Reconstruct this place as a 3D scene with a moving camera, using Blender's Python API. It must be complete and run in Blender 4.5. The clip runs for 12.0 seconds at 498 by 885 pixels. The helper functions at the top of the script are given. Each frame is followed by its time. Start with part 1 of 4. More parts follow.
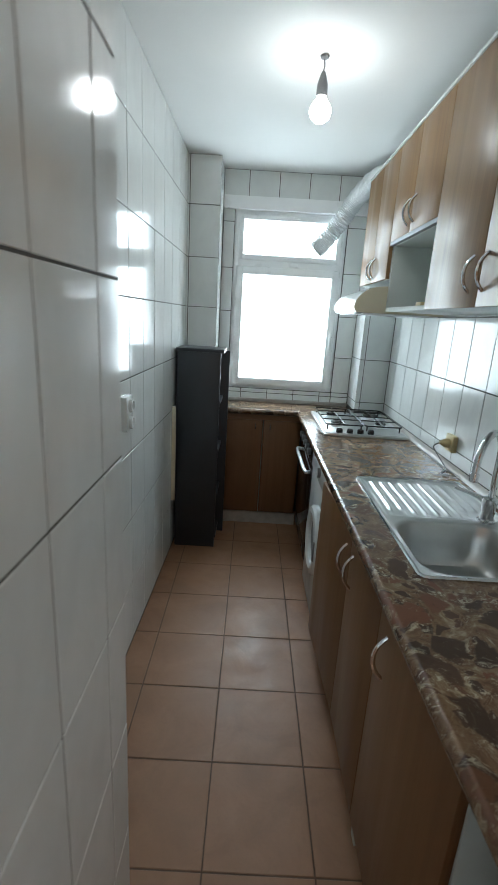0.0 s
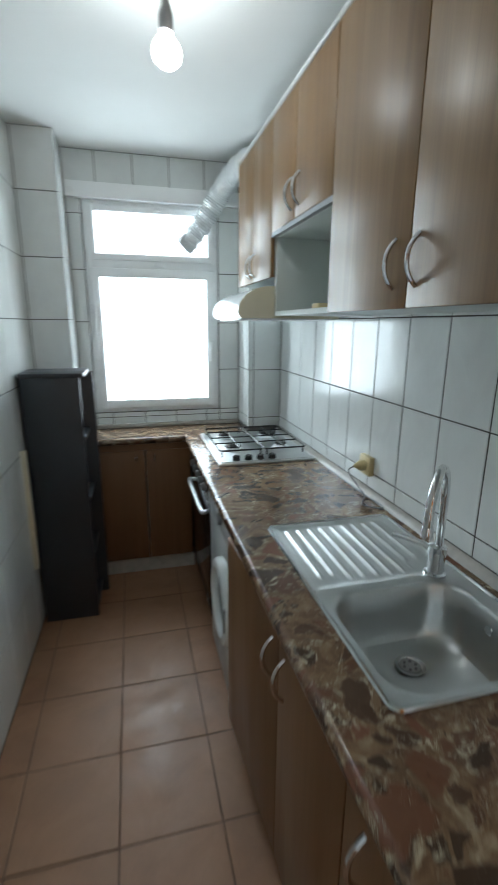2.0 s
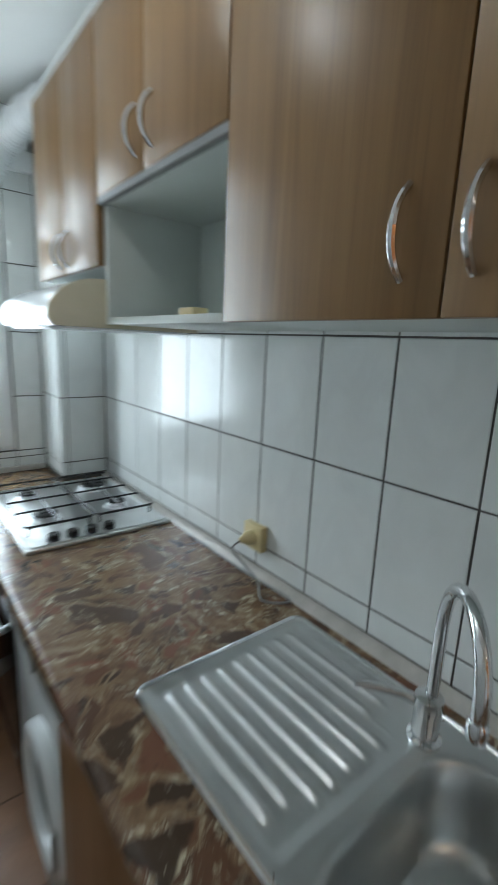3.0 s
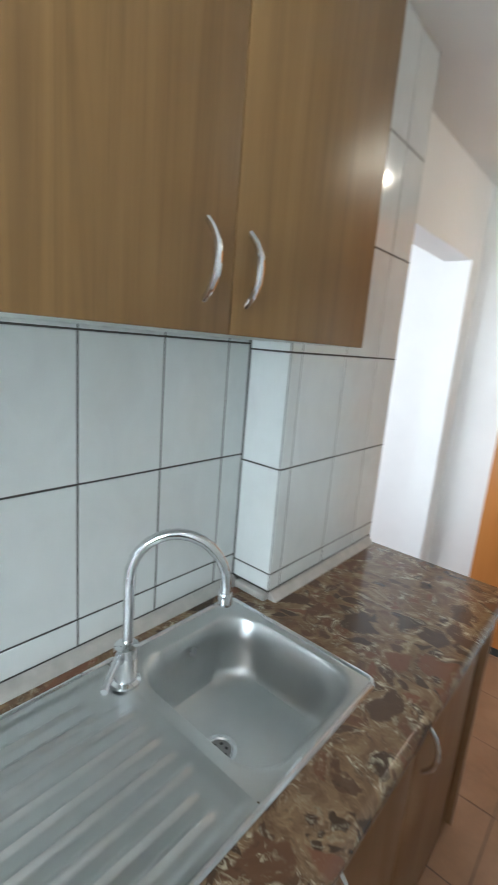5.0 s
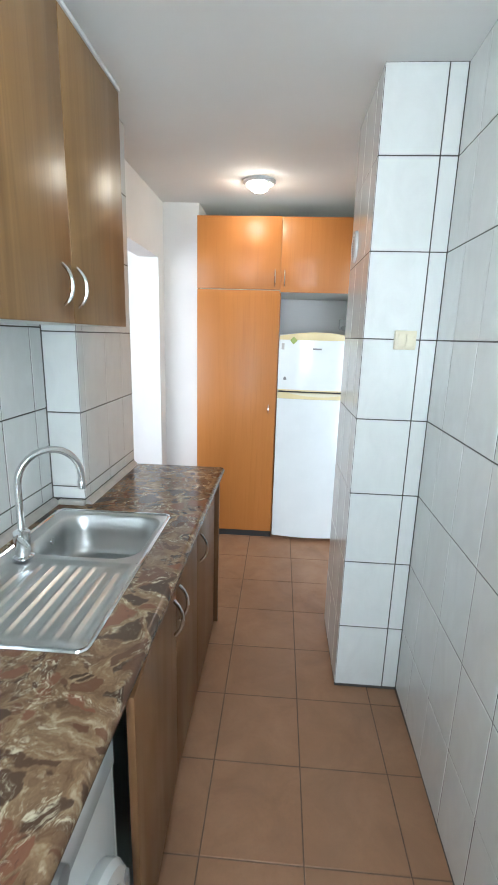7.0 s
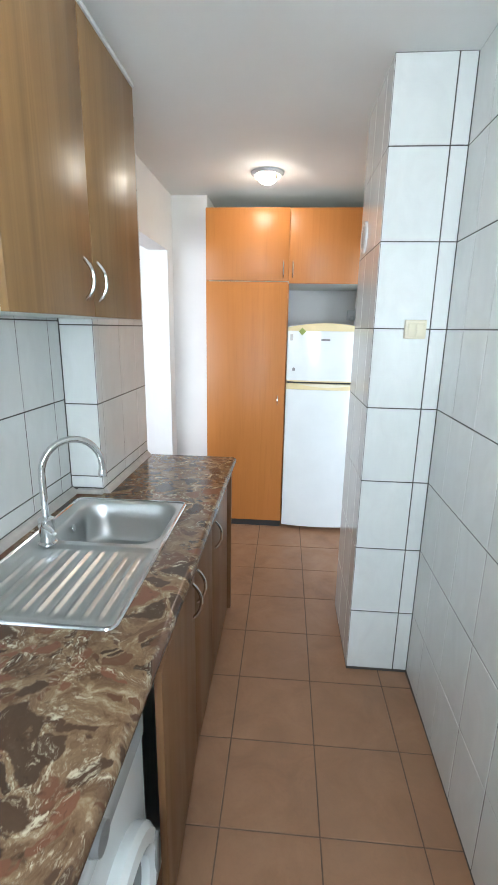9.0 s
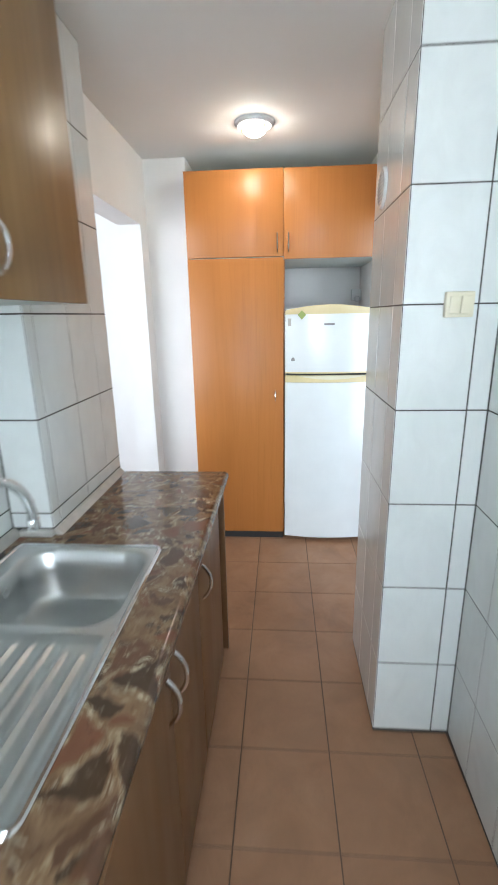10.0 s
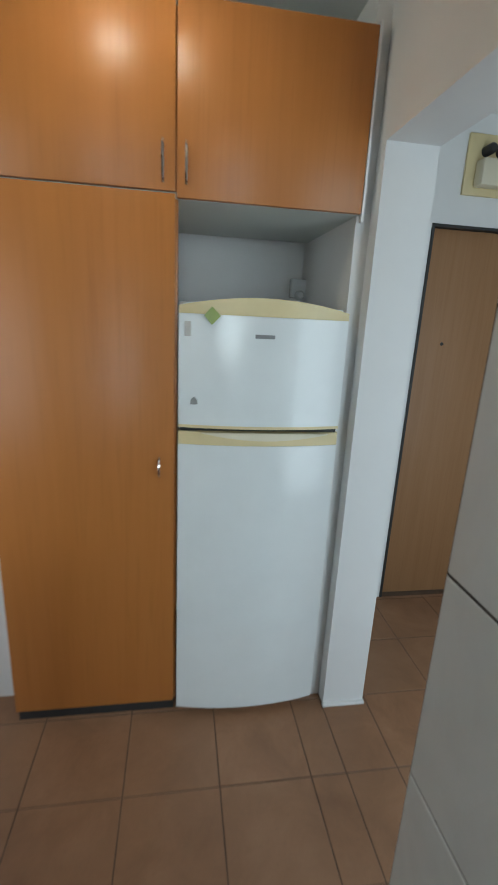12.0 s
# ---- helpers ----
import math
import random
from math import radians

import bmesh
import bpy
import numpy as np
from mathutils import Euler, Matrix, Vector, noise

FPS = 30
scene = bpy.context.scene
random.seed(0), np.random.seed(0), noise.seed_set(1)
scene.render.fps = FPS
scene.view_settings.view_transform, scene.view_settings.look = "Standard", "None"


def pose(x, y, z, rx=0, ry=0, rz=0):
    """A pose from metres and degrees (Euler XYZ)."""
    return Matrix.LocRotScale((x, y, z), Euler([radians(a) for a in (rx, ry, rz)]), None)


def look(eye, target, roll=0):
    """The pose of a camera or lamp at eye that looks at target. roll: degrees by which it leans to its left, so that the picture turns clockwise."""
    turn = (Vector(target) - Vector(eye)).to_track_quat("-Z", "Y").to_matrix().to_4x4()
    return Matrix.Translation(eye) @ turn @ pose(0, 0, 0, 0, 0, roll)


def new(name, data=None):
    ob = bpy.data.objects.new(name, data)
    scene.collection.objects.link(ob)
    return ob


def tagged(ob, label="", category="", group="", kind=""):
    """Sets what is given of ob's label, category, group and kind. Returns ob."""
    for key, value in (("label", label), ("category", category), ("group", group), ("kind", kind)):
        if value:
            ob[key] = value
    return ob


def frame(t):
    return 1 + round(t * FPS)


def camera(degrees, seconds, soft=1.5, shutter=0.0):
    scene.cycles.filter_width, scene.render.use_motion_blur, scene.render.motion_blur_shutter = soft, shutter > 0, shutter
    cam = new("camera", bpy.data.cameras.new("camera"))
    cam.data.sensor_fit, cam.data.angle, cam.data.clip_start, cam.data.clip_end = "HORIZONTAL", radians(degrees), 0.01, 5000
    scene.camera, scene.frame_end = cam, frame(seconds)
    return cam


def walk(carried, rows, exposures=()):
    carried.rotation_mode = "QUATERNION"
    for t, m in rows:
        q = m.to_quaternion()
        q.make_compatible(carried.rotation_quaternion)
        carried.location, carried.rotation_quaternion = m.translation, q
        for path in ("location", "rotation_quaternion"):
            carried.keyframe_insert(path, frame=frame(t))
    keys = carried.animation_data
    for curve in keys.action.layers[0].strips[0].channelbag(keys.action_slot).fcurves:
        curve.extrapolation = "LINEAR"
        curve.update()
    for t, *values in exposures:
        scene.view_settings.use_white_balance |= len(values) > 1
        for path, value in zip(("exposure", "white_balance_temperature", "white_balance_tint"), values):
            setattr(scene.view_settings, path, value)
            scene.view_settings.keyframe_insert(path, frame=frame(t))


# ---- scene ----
cam = camera(57.7, 12.0, shutter=0.5)

PATH = [
    (0, (-0.358, -0.399, 1.497), (-0.349, 1.529, 0.963), 3.4),
    (0.5, (-0.255, -0.362, 1.493), (-0.332, 1.571, 0.986), 1.7),
    (1, (-0.27, -0.308, 1.493), (-0.27, 1.632, 1.007), 1.1),
    (1.5, (-0.316, -0.196, 1.517), (-0.13, 1.733, 1.025), 1.3),
    (2, (-0.297, 0.075, 1.526), (0.185, 1.949, 1.021), 0.4),
    (2.5, (-0.237, 0.397, 1.52), (0.602, 2.151, 1.053), 1.1),
    (3, (-0.201, 0.696, 1.525), (1.028, 2.216, 1.102), 2.6),
    (3.2, (-0.166, 0.825, 1.525), (1.293, 2.14, 1.112), 3.2),
    (4.8, (-0.179, 1.42, 1.567), (1.23, 0.072, 1.131), 3.7),
    (5, (-0.196, 1.453, 1.551), (1.069, -0.037, 1.127), 4.7),
    (5.5, (-0.196, 1.57, 1.572), (0.655, -0.19, 1.151), 1.4),
    (6, (-0.191, 1.827, 1.559), (0.11, -0.104, 1.137), 2.8),
    (6.5, (-0.213, 2.058, 1.554), (-0.162, 0.107, 1.117), 2.9),
    (7, (-0.28, 2.182, 1.542), (-0.157, 0.239, 1.084), 1.6),
    (7.5, (-0.286, 2.266, 1.545), (-0.15, 0.329, 1.068), 1.0),
    (7.7, (-0.285, 2.306, 1.536), (-0.151, 0.369, 1.056), 0.8),
    (9.5, (-0.243, 2.092, 1.539), (-0.091, 0.163, 1.033), 0.9),
    (10, (-0.239, 1.781, 1.524), (-0.1, -0.139, 0.983), -1.1),
    (10.5, (-0.253, 1.406, 1.527), (-0.166, -0.516, 0.984), -1.1),
    (11, (-0.228, 1.026, 1.514), (-0.208, -0.894, 0.955), 0.1),
    (11.5, (-0.21, 0.644, 1.527), (-0.39, -1.269, 0.974), 2.6),
    (12, (-0.268, 0.345, 1.52), (-0.578, -1.558, 0.989), 2.9),
]
walk(cam, [(t, look(eye, target, roll)) for t, eye, target, roll in PATH],
     [(t, s, 6150, c) for t, s, c in ((0, 0.2, 5), (1.5, 0.18, 5), (2.5, 0.08, 6), (3.2, 0.1, 7), (4.8, 0.92, 8), (5.5, 1.02, 6), (7.5, 1.16, 9), (9.5, 1.14, 9), (10.5, 0.9, 9), (11.2, 0.3, 6), (12, 0.03, 3))])

# ---- world, sun, lamps ----
world = bpy.data.worlds.new("sky")
scene.world = world
world.use_nodes = True
wn = world.node_tree
sky = wn.nodes.new("ShaderNodeTexSky")
sky.sky_type = "NISHITA"
sky.sun_disc = False
sky.sun_elevation = radians(48)
sky.sun_rotation = radians(160)
wn.links.new(sky.outputs["Color"], wn.nodes["Background"].inputs["Color"])
wn.nodes["Background"].inputs["Strength"].default_value = 0.12

sun_data = bpy.data.lights.new("sun", "SUN")
sun_data.energy, sun_data.angle, sun_data.color = 3.0, radians(0.5), (1.0, 0.95, 0.88)
sun = new("sun", sun_data)
sun.matrix_world = look((3, -8, 9), (0, 0, 0))


def area_light(name, eye, target, w, h, watts, color):
    data = bpy.data.lights.new(name, "AREA")
    data.shape, data.size, data.size_y, data.energy, data.color = "RECTANGLE", w, h, watts, color
    ob = new(name, data)
    ob.matrix_world = look(eye, target)
    return ob


area_light("window_skylight", (-0.136, 3.3, 1.6), (-0.136, 0, 1.6), 0.76, 1.22, 23, (0.83, 0.94, 1.0))
# stands in the next room's assumed window, which is out of view
area_light("next_room_skylight", (1.75, 0.66, 1.5), (1.75, -2, 1.4), 1.5, 1.4, 27, (0.9, 0.95, 1.0))
# added fill from an unseen source, to brighten the jamb and the entrance
area_light("entrance_fill_light", (-1.65, 0.42, 1.15), (-1.55, -2, 1.0), 0.85, 1.8, 18, (0.82, 0.92, 1.0))


# ---- materials ----
def material(name, color, rough=0.5, metal=0.0):
    m = bpy.data.materials.new(name)
    m.use_nodes = True
    b = m.node_tree.nodes["Principled BSDF"]
    b.inputs["Base Color"].default_value = (*color, 1)
    b.inputs["Roughness"].default_value = rough
    b.inputs["Metallic"].default_value = metal
    return m, m.node_tree, b


def coords(nt, scale=(1, 1, 1)):
    tc = nt.nodes.new("ShaderNodeTexCoord")
    mp = nt.nodes.new("ShaderNodeMapping")
    mp.inputs["Scale"].default_value = scale
    nt.links.new(tc.outputs["Object"], mp.inputs["Vector"])
    return mp.outputs["Vector"]


def world_coords(nt, scale=(1, 1, 1)):
    g = nt.nodes.new("ShaderNodeNewGeometry")
    mp = nt.nodes.new("ShaderNodeMapping")
    mp.inputs["Scale"].default_value = scale
    nt.links.new(g.outputs["Position"], mp.inputs["Vector"])
    return mp.outputs["Vector"]


def noise_tex(nt, vec, scale, detail=4.0, rough=0.55, distortion=0.0):
    n = nt.nodes.new("ShaderNodeTexNoise")
    n.inputs["Scale"].default_value = scale
    n.inputs["Detail"].default_value = detail
    n.inputs["Roughness"].default_value = rough
    n.inputs["Distortion"].default_value = distortion
    nt.links.new(vec, n.inputs["Vector"])
    return n.outputs["Fac"]


def ramp(nt, fac, stops):
    r = nt.nodes.new("ShaderNodeValToRGB")
    e = r.color_ramp.elements
    while len(e) < len(stops):
        e.new(0.5)
    for el, (p, c) in zip(e, stops):
        el.position, el.color = p, (*c, 1)
    nt.links.new(fac, r.inputs["Fac"])
    return r.outputs["Color"]


def mix(nt, a, b, fac, mode="MIX"):
    m = nt.nodes.new("ShaderNodeMix")
    m.data_type, m.blend_type = "RGBA", mode
    for sock, v in ((m.inputs["Factor"], fac), (m.inputs["A"], a), (m.inputs["B"], b)):
        if isinstance(v, (int, float)):
            sock.default_value = v
        elif isinstance(v, tuple):
            sock.default_value = (*v, 1)
        else:
            nt.links.new(v, sock)
    return m.outputs["Result"]


def scalar(nt, fac, lo, hi, a=0.0, b=1.0):
    m = nt.nodes.new("ShaderNodeMapRange")
    for i, v in enumerate((a, b, lo, hi)):
        m.inputs[i + 1].default_value = v
    nt.links.new(fac, m.inputs[0])
    return m.outputs[0]


def bump(nt, b, fac, strength, dist):
    n = nt.nodes.new("ShaderNodeBump")
    n.inputs["Strength"].default_value = strength
    n.inputs["Distance"].default_value = dist
    nt.links.new(fac, n.inputs["Height"])
    nt.links.new(n.outputs["Normal"], b.inputs["Normal"])


def object_random(nt):
    return nt.nodes.new("ShaderNodeObjectInfo").outputs["Random"]


def plain(name, color, rough=0.5, metal=0.0, vary=0.12, scale=6.0, relief=0.0):
    """A painted, plastic or metal surface with slight soiling at two scales."""
    m, nt, b = material(name, color, rough, metal)
    v = world_coords(nt)
    n1 = noise_tex(nt, v, scale)
    n2 = noise_tex(nt, v, scale * 14, 3)
    dark = tuple(c * (1 - vary) for c in color)
    c = mix(nt, ramp(nt, n1, [(0.3, dark), (0.7, color)]), dark, scalar(nt, n2, 0, vary * 2, 0.5, 0.9))
    nt.links.new(c, b.inputs["Base Color"])
    nt.links.new(scalar(nt, n1, max(0.02, rough * 0.8), min(1, rough * 1.25), 0.3, 0.7), b.inputs["Roughness"])
    if relief:
        bump(nt, b, n2, 0.3, relief)
    return m


def wall_tile_material():
    m, nt, b = material("glazed_wall_tile", (0.74, 0.74, 0.71), 0.1)
    v = world_coords(nt, (1, 1, 0.6))
    cloud = noise_tex(nt, v, 9, 5, 0.6, 1.2)
    c = ramp(nt, cloud, [(0.3, (0.675, 0.695, 0.685)), (0.55, (0.715, 0.738, 0.725)), (0.75, (0.745, 0.768, 0.758))])
    c = mix(nt, c, (0.65, 0.655, 0.63), scalar(nt, object_random(nt), 0, 0.25))
    nt.links.new(c, b.inputs["Base Color"])
    smear = noise_tex(nt, world_coords(nt), 3.5, 6, 0.65)
    nt.links.new(scalar(nt, smear, 0.06, 0.2, 0.35, 0.7), b.inputs["Roughness"])
    bump(nt, b, noise_tex(nt, world_coords(nt), 14, 2), 0.06, 0.004)
    return m


def floor_tile_material():
    m, nt, b = material("terracotta_floor_tile", (0.3, 0.17, 0.11), 0.5)
    v = world_coords(nt)
    big = noise_tex(nt, v, 5, 5, 0.6, 0.6)
    fine = noise_tex(nt, v, 70, 4, 0.7)
    c = ramp(nt, big, [(0.25, (0.22, 0.112, 0.058)), (0.5, (0.305, 0.158, 0.083)), (0.78, (0.38, 0.21, 0.118))])
    c = mix(nt, c, (0.2, 0.115, 0.08), scalar(nt, fine, 0, 0.4, 0.5, 0.85))
    c = mix(nt, c, (0.28, 0.158, 0.088), scalar(nt, object_random(nt), 0, 0.45))
    nt.links.new(c, b.inputs["Base Color"])
    nt.links.new(scalar(nt, noise_tex(nt, v, 9, 5), 0.34, 0.6, 0.3, 0.7), b.inputs["Roughness"])
    bump(nt, b, big, 0.25, 0.006)
    return m


def wood_material(name, dark, mid, light, rough, grain=(38, 38, 1.3)):
    m, nt, b = material(name, mid, rough)
    b.inputs["Specular IOR Level"].default_value = 0.36
    tc = world_coords(nt, grain)
    g = noise_tex(nt, tc, 1.0, 6, 0.6, 0.8)
    broad = noise_tex(nt, world_coords(nt, (7, 7, 0.5)), 1.0, 3, 0.5, 1.0)
    c = ramp(nt, g, [(0.28, dark), (0.5, mid), (0.74, light)])
    c = mix(nt, c, dark, scalar(nt, broad, 0.0, 0.45, 0.35, 0.75))
    pores = noise_tex(nt, world_coords(nt, (grain[0] * 6, grain[1] * 6, grain[2] * 5)), 1.0, 2)
    c = mix(nt, c, tuple(x * 0.6 for x in dark), scalar(nt, pores, 0, 0.22, 0.55, 0.8))
    nt.links.new(c, b.inputs["Base Color"])
    nt.links.new(scalar(nt, broad, rough * 0.85, rough * 1.2, 0.3, 0.7), b.inputs["Roughness"])
    bump(nt, b, pores, 0.08, 0.001)
    return m


def worktop_material():
    """Brown marble-look laminate: dark and rust pebbles between cream veins."""
    m, nt, b = material("marble_laminate", (0.2, 0.12, 0.08), 0.16)
    v = world_coords(nt)
    warp = nt.nodes.new("ShaderNodeTexNoise")
    warp.inputs["Scale"].default_value, warp.inputs["Detail"].default_value = 5.0, 5.0
    nt.links.new(v, warp.inputs["Vector"])
    add = nt.nodes.new("ShaderNodeMix")
    add.data_type, add.blend_type = "RGBA", "LINEAR_LIGHT"
    add.inputs["Factor"].default_value = 0.12
    nt.links.new(v, add.inputs["A"])
    nt.links.new(warp.outputs["Color"], add.inputs["B"])
    wv = add.outputs["Result"]
    tone = noise_tex(nt, wv, 16, 6, 0.7, 0.8)
    c = ramp(nt, tone, [(0.3, (0.06, 0.034, 0.02)), (0.45, (0.14, 0.08, 0.044)), (0.57, (0.205, 0.13, 0.072)), (0.68, (0.34, 0.27, 0.175))])

    def times(a, b2):
        k = nt.nodes.new("ShaderNodeMath")
        k.operation = "MULTIPLY"
        nt.links.new(a, k.inputs[0])
        nt.links.new(b2, k.inputs[1])
        return k.outputs[0]

    def pebbles(scale, share, lo, hi):
        """Where the pebbles of one size lie, and a chance value for each."""
        cells = nt.nodes.new("ShaderNodeTexVoronoi")
        edge = nt.nodes.new("ShaderNodeTexVoronoi")
        edge.feature = "DISTANCE_TO_EDGE"
        for v_node in (cells, edge):
            v_node.inputs["Scale"].default_value = scale
            nt.links.new(wv, v_node.inputs["Vector"])
        sep = nt.nodes.new("ShaderNodeSeparateColor")
        nt.links.new(cells.outputs["Color"], sep.inputs["Color"])
        mask = times(scalar(nt, edge.outputs["Distance"], 0, 0.93, lo, hi), scalar(nt, sep.outputs[0], 0, 1, share, share + 0.05))
        return mask, sep.outputs[1], edge.outputs["Distance"]

    stone = [(0.1, (0.05, 0.03, 0.02)), (0.5, (0.085, 0.046, 0.028)), (0.8, (0.13, 0.06, 0.032)), (1.0, (0.17, 0.07, 0.04))]
    small, small_tone, small_edge = pebbles(27, 0.5, 0.06, 0.12)
    c = mix(nt, c, ramp(nt, small_tone, stone), small)
    large, large_tone, large_edge = pebbles(11, 0.55, 0.07, 0.12)
    c = mix(nt, c, ramp(nt, large_tone, stone), large)
    patchy = noise_tex(nt, v, 6, 4, 0.65, 1.2)
    ragged = noise_tex(nt, wv, 38, 6, 0.75, 1.5)
    vein = times(scalar(nt, large_edge, 1, 0, 0.05, 0.13), scalar(nt, ragged, 0, 0.95, 0.52, 0.6))
    c = mix(nt, c, (0.52, 0.45, 0.32), times(vein, scalar(nt, patchy, 0.1, 1, 0.4, 0.56)))
    vein = times(scalar(nt, small_edge, 1, 0, 0.05, 0.1), scalar(nt, ragged, 0.9, 0, 0.36, 0.45))
    c = mix(nt, c, (0.44, 0.37, 0.25), times(vein, scalar(nt, patchy, 0.0, 0.9, 0.42, 0.58)))
    c = mix(nt, c, (0.035, 0.022, 0.016), scalar(nt, noise_tex(nt, wv, 60, 4, 0.6), 0, 0.4, 0.6, 0.7))
    nt.links.new(c, b.inputs["Base Color"])
    nt.links.new(scalar(nt, patchy, 0.12, 0.24, 0.3, 0.7), b.inputs["Roughness"])
    return m


def steel_material(name, rough, tint=(0.62, 0.63, 0.62)):
    m, nt, b = material(name, tint, rough, 1.0)
    n = noise_tex(nt, world_coords(nt, (5, 5, 5)), 1.0, 3)
    nt.links.new(scalar(nt, n, rough * 0.97, rough * 1.1, 0.3, 0.7), b.inputs["Roughness"])
    stain = noise_tex(nt, world_coords(nt), 9, 5)
    nt.links.new(ramp(nt, stain, [(0.3, tuple(x * 0.93 for x in tint)), (0.65, tint)]), b.inputs["Base Color"])
    return m


def glow(name, color, strength):
    m, nt, b = material(name, (0.9, 0.9, 0.88), 0.3)
    b.inputs["Emission Color"].default_value = (*color, 1)
    b.inputs["Emission Strength"].default_value = strength
    return m


def glass_material():
    m, nt, b = material("window_glass", (1, 1, 1), 0.0)
    b.inputs["Transmission Weight"].default_value = 1.0
    b.inputs["IOR"].default_value = 1.45
    return m


TILE = wall_tile_material()
FLOOR_TILE = floor_tile_material()
GROUT = plain("dark_grout", (0.1, 0.093, 0.085), 0.9, 0, 0.4, 12)
FLOOR_GROUT = plain("floor_grout", (0.17, 0.105, 0.068), 0.9, 0, 0.4, 12)
PLASTER = plain("white_plaster", (0.78, 0.78, 0.77), 0.85, 0, 0.06, 3, 0.002)
CEILING = plain("ceiling_paint", (0.8, 0.8, 0.78), 0.9, 0, 0.05, 2, 0.002)
WOOD = wood_material("walnut_laminate", (0.175, 0.095, 0.036), (0.235, 0.132, 0.05), (0.275, 0.158, 0.063), 0.36, (24, 24, 0.8))
BASE_WOOD = wood_material("brown_laminate", (0.165, 0.08, 0.034), (0.19, 0.093, 0.041), (0.21, 0.105, 0.048), 0.36, (20, 20, 0.8))
CHERRY = wood_material("cherry_laminate", (0.4, 0.148, 0.034), (0.43, 0.163, 0.04), (0.455, 0.177, 0.046), 0.34, (16, 16, 0.7))
WORKTOP = worktop_material()
STEEL = steel_material("brushed_steel", 0.31, (0.55, 0.56, 0.555))
CHROME = steel_material("chrome", 0.1, (0.75, 0.76, 0.77))
ALU = steel_material("aluminium", 0.42, (0.84, 0.85, 0.86))
WHITE = plain("white_enamel", (0.74, 0.77, 0.77), 0.15, 0, 0.05)
PVC = plain("white_upvc", (0.88, 0.89, 0.89), 0.3, 0, 0.05)
CARCASS = plain("white_carcass", (0.62, 0.66, 0.63), 0.45, 0, 0.08)
CREAM = plain("yellowed_plastic", (0.72, 0.6, 0.33), 0.4, 0, 0.12)
IVORY = plain("ivory_plastic", (0.72, 0.66, 0.5), 0.35, 0, 0.1)
BLACK_BOARD = plain("black_board", (0.028, 0.034, 0.042), 0.35, 0, 0.2)
BLACK = plain("black_enamel", (0.015, 0.015, 0.016), 0.25, 0, 0.2)
RUBBER = plain("dark_rubber", (0.03, 0.03, 0.03), 0.6, 0, 0.2)
BLACK_GLASS = plain("smoked_glass", (0.012, 0.013, 0.015), 0.06, 0, 0.1)
GREY = plain("grey_plastic", (0.22, 0.22, 0.22), 0.45, 0, 0.15)
GREEN = plain("green_print", (0.3, 0.38, 0.1), 0.5)
SILICONE = plain("grey_sealing_strip", (0.5, 0.47, 0.43), 0.35, 0, 0.25, 20)
DOORWOOD = wood_material("entrance_door_veneer", (0.3, 0.155, 0.068), (0.33, 0.175, 0.08), (0.35, 0.19, 0.09), 0.5)
PARQUET = wood_material("red_parquet", (0.2, 0.075, 0.045), (0.28, 0.11, 0.065), (0.33, 0.14, 0.09), 0.4)
BULB = glow("lit_bulb", (0.97, 0.99, 1.0), 48)
HALL_GLOW = glow("lit_hall_lamp", (1.0, 0.9, 0.74), 54)
GLASS = glass_material()
FACADE = plain("pale_facade", (0.6, 0.55, 0.48), 0.9, 0, 0.1, 0.3)
DARK_PANE = plain("far_window_pane", (0.1, 0.11, 0.12), 0.2)
GROUND = plain("asphalt", (0.05, 0.05, 0.05), 0.9, 0, 0.3, 0.5)


# ---- builders ----
def box(bm, x0, x1, y0, y1, z0, z1, bevel=0.0, seg=2):
    r = bmesh.ops.create_cube(bm, size=1.0)
    bmesh.ops.scale(bm, vec=(x1 - x0, y1 - y0, z1 - z0), verts=r["verts"])
    bmesh.ops.translate(bm, vec=((x0 + x1) / 2, (y0 + y1) / 2, (z0 + z1) / 2), verts=r["verts"])
    if bevel:
        edges = list({e for v in r["verts"] for e in v.link_edges})
        bmesh.ops.bevel(bm, geom=edges, offset=bevel, segments=seg, affect="EDGES", profile=0.5)
    return bm


def boxed(*a, **k):
    return box(bmesh.new(), *a, **k)


def mesh_of(name, bm, mat, smooth=True):
    bmesh.ops.recalc_face_normals(bm, faces=bm.faces)
    me = bpy.data.meshes.new(name)
    bm.to_mesh(me)
    bm.free()
    me.materials.append(mat)
    if smooth:
        me.shade_smooth()
        me.set_sharp_from_angle(angle=radians(38))
    return me


def base_of(ob):
    return Vector(ob.get("base", (0, 0, 0)))


def part(name, bm, mat, parent, label=""):
    """One mesh, given in world places, as a part of a thing or of another part."""
    ob = new(name, mesh_of(name, bm, mat))
    ob.parent = parent
    ob.matrix_parent_inverse = parent.matrix_world.inverted()
    return tagged(ob, label)


def thing(name, base, label, category, group="", kind=""):
    ob = new(name)
    ob.empty_display_size = 0.05
    ob.matrix_world = Matrix.Translation(base)
    ob.matrix_basis = Matrix.Translation(base)
    bpy.context.view_layer.update()
    return tagged(ob, label, category, group, kind)


def solid(name, bm, mat, label, category, kind="", group=""):
    return tagged(new(name, mesh_of(name, bm, mat)), label, category, group, kind)


